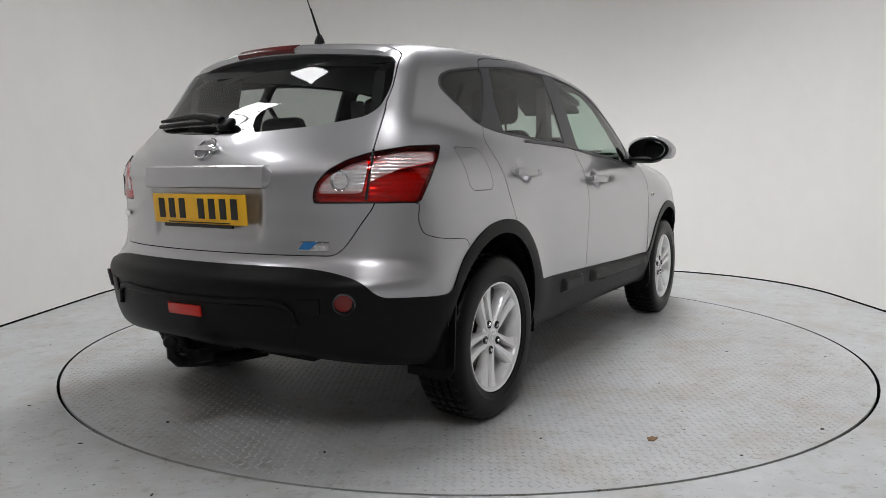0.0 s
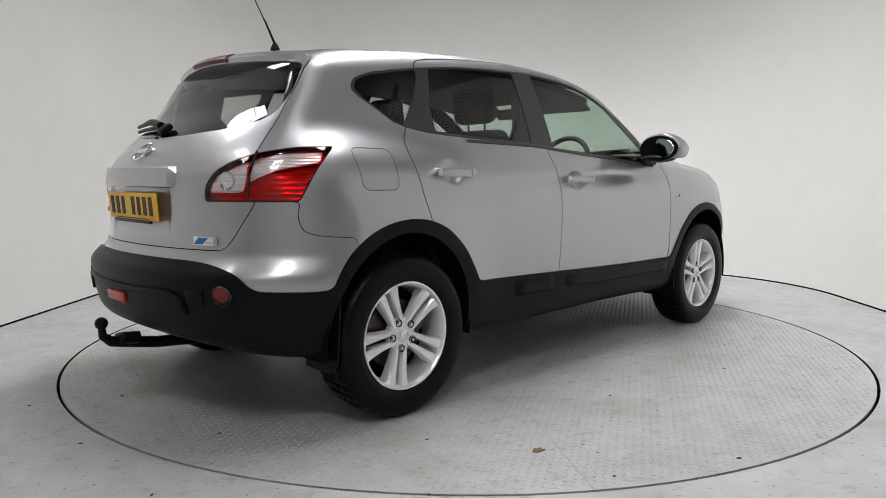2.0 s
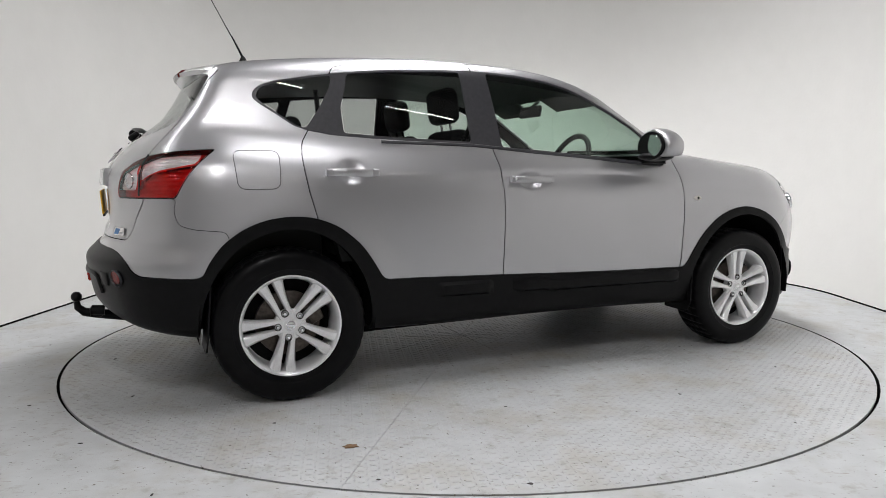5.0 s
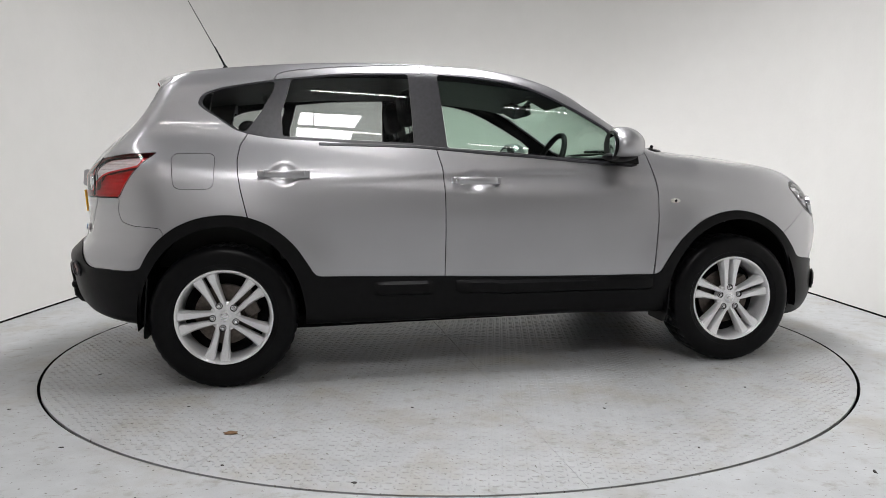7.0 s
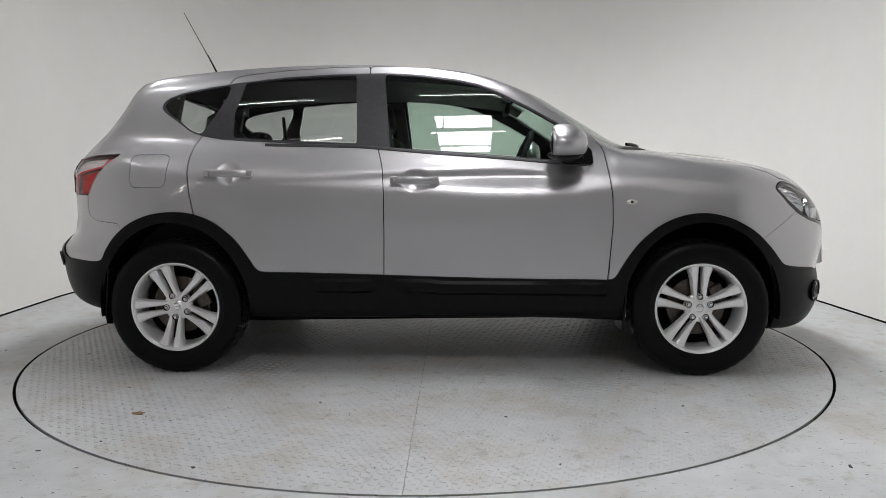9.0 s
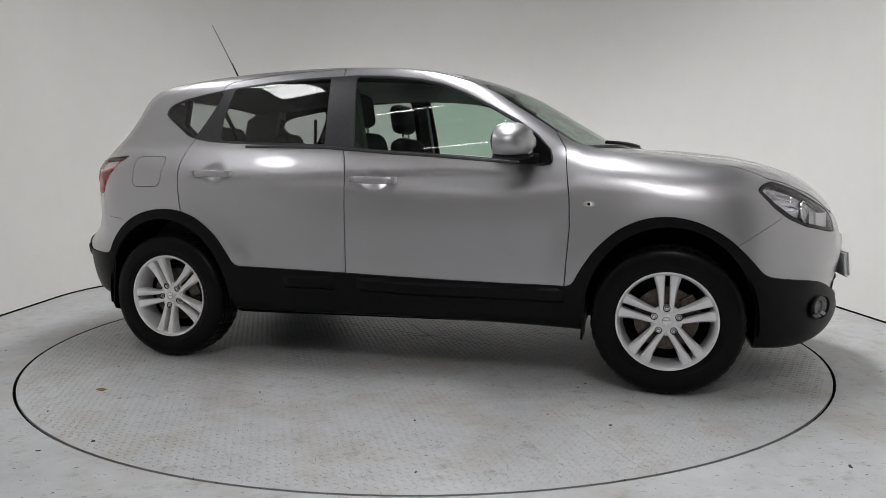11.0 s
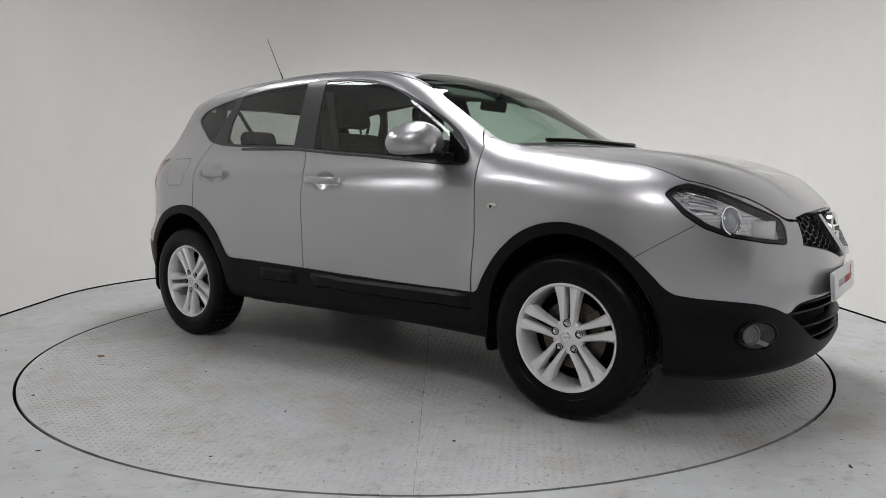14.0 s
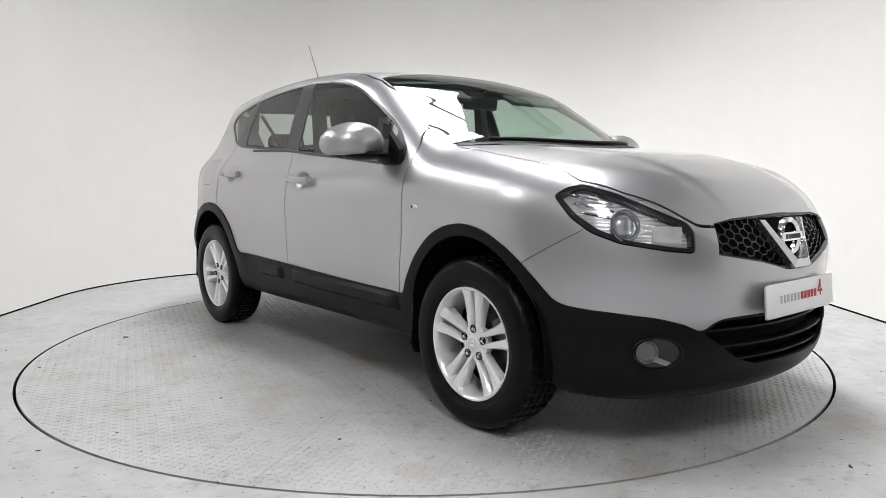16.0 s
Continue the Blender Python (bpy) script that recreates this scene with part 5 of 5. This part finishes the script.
part("intake_slats", bm, CLAD, car, "black curved intake slats")
for sgn in (1, -1):
    m = on_skin(1.985, sgn * -0.612, 0.395, 0.004)
    bm = bmesh.new()
    lathe(bm, [(0.088, 0.0), (0.094, 0.006), (0.088, 0.010), (0.080, 0.004), (0.070, -0.012)], m @ Matrix.Diagonal((1, 0.62, 1, 1)), 40, True)
    fog = part("fog_lamp", bm, CLAD, car, "front fog lamp in an oval black recess")
    bm = bmesh.new()
    lathe(bm, [(0.002, 0.0035), (0.084, 0.0035), (0.084, 0.001), (0.002, 0.001)], m @ Matrix.Diagonal((1, 0.60, 1, 1)), 40)
    part("recess", bm, LAMP_BLACK, fog)
    bm = bmesh.new()
    lathe(bm, [(0.036, 0.0), (0.039, 0.012), (0.034, 0.014), (0.030, 0.008), (0.01, 0.006)], m @ pose(-0.035 * sgn, 0.006, 0.002), 30)
    part("fog_lens", bm, material("fog_glass", (0.13, 0.13, 0.14), 0.06, 0.4), fog, "clear round lens")
    bm = bmesh.new()
    prism(bm, [(-0.02, -0.002), (0.05, -0.032), (0.035, -0.044), (-0.025, -0.022)], 0.004, 0.012, "xy", m if sgn > 0 else m @ Matrix.Diagonal((-1, 1, 1, 1)))
    part("fog_blade", bm, material("fog_blade_satin", (0.22, 0.22, 0.23), 0.25, 0.6), fog, "chrome blade", smooth=False)
    # windscreen wipers
    y0 = 0.05 if sgn > 0 else 0.5
    bm = bmesh.new()
    pts = []
    for t in np.linspace(0, 1, 8):
        y = -y0 - 0.0 + (0.55 * t if sgn < 0 else -0.45 * t) * (1 if sgn < 0 else 1)
        y = max(min(y + (0.45 if sgn < 0 else 0), 0.5), -0.52)
        x = 1.165 - 0.62 * y * y
        p, nrm = skin_at(x, y, 1.15)
        pts.append(p + nrm * 0.014)
    tube(bm, pts, 0.009, 8)
    part("wiper", bm, CLAD, car, "black windscreen wiper")
bm = bmesh.new()
rows = []
for y in np.linspace(-0.64, 0.64, 41):
    x = 1.195 - 0.55 * y * y
    q = []
    for dx, lift in ((0.02, 0.003), (0.005, 0.005), (-0.03, 0.005), (-0.045, 0.002)):
        p, nrm = skin_at(x + dx, y, 1.15)
        q.append(bm.verts.new(p + nrm * lift))
    rows.append(q)
for a_, b_ in zip(rows, rows[1:]):
    for k in range(3):
        bm.faces.new((a_[k], a_[k + 1], b_[k + 1], b_[k]))
part("scuttle", bm, CLAD, car, "black scuttle panel at the screen base")

# ---- cabin ----
def seat(name, x, y, label):
    bm = bmesh.new()
    box(bm, -0.26, 0.26, -0.25, 0.25, 0.50, 0.66, 0.06, 3)
    root = part(name, bm, CLOTH, car, label)
    root.matrix_basis = pose(x, y, 0)
    bm = bmesh.new()
    vs = box(bm, -0.07, 0.07, -0.24, 0.24, 0, 0.66, 0.06, 3)
    for v in bm.verts:
        v.co.y *= 1.0 - 0.22 * max(v.co.z - 0.3, 0) / 0.36
    bmesh.ops.transform(bm, matrix=pose(-0.24, 0, 0.60, 0, -14, 0), verts=bm.verts)
    part("backrest", bm, CLOTH, root)
    bm = bmesh.new()
    box(bm, -0.05, 0.05, -0.135, 0.135, 0.0, 0.19, 0.045, 3)
    bmesh.ops.transform(bm, matrix=pose(-0.405, 0, 1.275, 0, -8, 0), verts=bm.verts)
    part("headrest", bm, CLOTH, root)
    for s in (-0.06, 0.06):
        bm = bmesh.new()
        tube(bm, [(-0.385, s, 1.20), (-0.405, s, 1.30)], 0.007, 8)
        part("headrest_post", bm, CHROME, root)
    return root


seat("front_seat", 0.05, -0.37, "charcoal cloth front seat")
seat("front_seat", 0.05, 0.37, "charcoal cloth front seat")
bm = bmesh.new()
box(bm, -1.02, -0.55, -0.62, 0.62, 0.50, 0.68, 0.06, 3)
bench = part("rear_seat", bm, CLOTH, car, "charcoal cloth rear bench")
bm = bmesh.new()
box(bm, -0.07, 0.07, -0.62, 0.62, 0, 0.58, 0.05, 3)
bmesh.ops.transform(bm, matrix=pose(-0.99, 0, 0.62, 0, -18, 0), verts=bm.verts)
part("backrest", bm, CLOTH, bench)
for y in (-0.38, 0.38):
    bm = bmesh.new()
    box(bm, -0.05, 0.05, -0.13, 0.13, 0.0, 0.12, 0.045, 3)
    bmesh.ops.transform(bm, matrix=pose(-1.20, y, 1.17, 0, -10, 0), verts=bm.verts)
    part("headrest", bm, CLOTH, bench)
bm = bmesh.new()
box(bm, 0.56, 1.05, -0.66, 0.66, 0.62, 1.035, 0.07, 3)
box(bm, 0.50, 0.72, -0.56, -0.18, 0.98, 1.085, 0.05, 3)
dash = part("dashboard", bm, CABIN, car, "dark grey dashboard")
bm = bmesh.new()
m = pose(0.44, -0.37, 1.06, 0, -66, 0)
n1, n2 = 40, 10
ring = [[bm.verts.new(m @ Vector(((0.185 + 0.016 * math.cos(b)) * math.cos(a_), (0.185 + 0.016 * math.cos(b)) * math.sin(a_), 0.016 * math.sin(b)))) for b in np.linspace(0, 2 * math.pi, n2 + 1)[:-1]] for a_ in np.linspace(0, 2 * math.pi, n1 + 1)[:-1]]
for i in range(n1):
    for k in range(n2):
        bm.faces.new((ring[i][k], ring[(i + 1) % n1][k], ring[(i + 1) % n1][(k + 1) % n2], ring[i][(k + 1) % n2]))
box(bm, -0.05, 0.05, -0.07, 0.07, -0.03, 0.02, 0.02, m=m)
box(bm, -0.02, 0.02, -0.18, 0.18, -0.012, 0.008, 0.004, m=m)
tube(bm, [m @ Vector((0, 0, -0.01)), m @ Vector((0, 0, -0.2))], 0.035, 12)
part("steering_wheel", bm, CABIN, car, "dark steering wheel")
bm = bmesh.new()
box(bm, -0.016, 0.016, -0.12, 0.12, -0.035, 0.035, 0.014, 3)
bmesh.ops.transform(bm, matrix=pose(0.40, 0, 1.395, 0, 10, 0), verts=bm.verts)
tube(bm, [(0.41, 0, 1.42), (0.46, 0, 1.47)], 0.012, 8)
part("interior_mirror", bm, CABIN, car, "dark interior mirror")
for sgn in (1, -1):
    bm = bmesh.new()
    tube(bm, [(-0.28, sgn * 0.655, 1.40), (-0.36, sgn * 0.60, 1.14), (-0.30, sgn * 0.58, 0.9)], 0.012, 6)
    part("seat_belt", bm, CABIN, car, "dark seat belt")
    bm = bmesh.new()
    tube(bm, [(-1.12, sgn * 0.60, 1.40), (-1.08, sgn * 0.50, 1.22), (-1.05, sgn * 0.42, 1.1)], 0.012, 6)
    part("seat_belt", bm, CABIN, car, "dark seat belt")
    bm = bmesh.new()
    prism(bm, [(-0.335, 1.46), (-0.275, 1.46), (-0.225, 1.13), (-0.315, 1.13)], sgn * -0.60, sgn * -0.655)
    part("pillar_lining", bm, LINING, car, "grey pillar lining", smooth=False)
    bm = bmesh.new()
    prism(bm, [(-1.20, 1.14), (0.72, 1.02), (0.72, 0.60), (-1.05, 0.60)], sgn * -0.70, sgn * -0.76)
    part("door_lining", bm, CABIN, car, "dark door lining", smooth=False)
bm = bmesh.new()
box(bm, -1.75, -1.1, -0.60, 0.60, 0.55, 1.05, 0.03)
part("load_cover", bm, CABIN, car, "dark boot cover")

bm = bmesh.new()
rows = []
for x in np.linspace(-1.52, 0.42, 24):
    q = []
    for y in np.linspace(-0.56, 0.56, 15):
        q.append(bm.verts.new((x, y, float(roof_z(x)) - 0.075 - 0.10 * y * y)))
    rows.append(q)
for a_, b_ in zip(rows, rows[1:]):
    for k in range(14):
        bm.faces.new((a_[k], a_[k + 1], b_[k + 1], b_[k]))
r_ = bmesh.ops.extrude_face_region(bm, geom=bm.faces[:])
bmesh.ops.translate(bm, vec=(0, 0, 0.03), verts=[g for g in r_["geom"] if isinstance(g, bmesh.types.BMVert)])
part("headliner", bm, CABIN, car, "dark roof lining")
for sgn in (1, -1):
    bm = bmesh.new()
    box(bm, -0.075, 0.075, -0.19, 0.19, -0.011, 0.011, 0.009, 3)
    bmesh.ops.transform(bm, matrix=pose(0.44, sgn * 0.34, 1.43, 0, 28, 0), verts=bm.verts)
    part("sun_visor", bm, LINING, car, "grey sun visor")
    bm = bmesh.new()
    prism(bm, [(-1.70, 1.02), (-1.62, 1.40), (-1.50, 1.47), (-1.36, 1.47), (-1.40, 1.30), (-1.28, 1.18), (-1.02, 1.16), (-1.02, 1.02)], sgn * -0.50, sgn * -0.55)
    part("pillar_lining", bm, CABIN, car, "dark rear pillar lining", smooth=False)

# ---- things lying on the floor ----
def scrap(name, x, y, z, pts, mat, label, cat, parent=None, thick=0.004):
    bm = bmesh.new()
    prism(bm, pts, 0, thick, "xy", pose(x, y, z))
    ob = part(name, bm, mat, parent, label, smooth=False)
    return tagged(ob, "", cat) if parent is None else ob


rng = random.Random(7)


def blob(r, n=9, squash=0.6):
    t0 = rng.random() * 3
    c, s = math.cos(t0), math.sin(t0)
    out = []
    for k in range(n):
        a_ = 2 * math.pi * k / n
        q = r * rng.uniform(0.55, 1.1)
        u, v = q * math.cos(a_), q * math.sin(a_) * squash
        out.append((u * c - v * s, u * s + v * c))
    return out


scrap("dry_leaf", 0.722, -1.748, 0.0018, blob(0.034, 13, 0.7), LEAF, "dry brown leaf stuck to the tread plate", "", turntable, 0.003)
for x, y, r in ((1.42, -1.63, 0.012), (0.95, -1.02, 0.009), (1.50, -0.40, 0.010), (0.30, -1.75, 0.008), (1.0, -1.9, 0.008), (1.75, 0.35, 0.009), (2.0, -0.5, 0.008), (0.1, -1.3, 0.008), (1.2, 0.5, 0.009), (-0.5, -1.9, 0.011), (-1.2, -1.6, 0.012), (1.3, 1.1, 0.009)):
    scrap("grit", x, y, 0.0018, blob(r), GRIT, "small dark flake of dirt", "", turntable, 0.002)
for x, y, r in ((-1.44, -1.83, 0.011), (1.45, -2.05, 0.017), (-0.98, -2.25, 0.010), (-1.9, -1.4, 0.008), (2.3, -0.9, 0.008), (-2.45, -0.3, 0.009), (2.5, -1.4, 0.007), (-1.9, -2.0, 0.008)):
    scrap("grit", x, y, 0.0, blob(r, 9, 0.5), GRIT, "small dark flake of dirt on the floor", "debris", None, 0.002)


# ---- what moves ----
def motions():
    rate, heading, off = 7.0255, 60.08, 0.0781
    times = [0.8 * k for k in range(21)]
    walk(turntable, [(t, pose(0, 0, 0, 0, 0, -rate * t)) for t in times])
    walk(car, [(t, pose(0, 0, 0, 0, 0, heading - rate * t) @ pose(off, 0, 0)) for t in times])


motions()
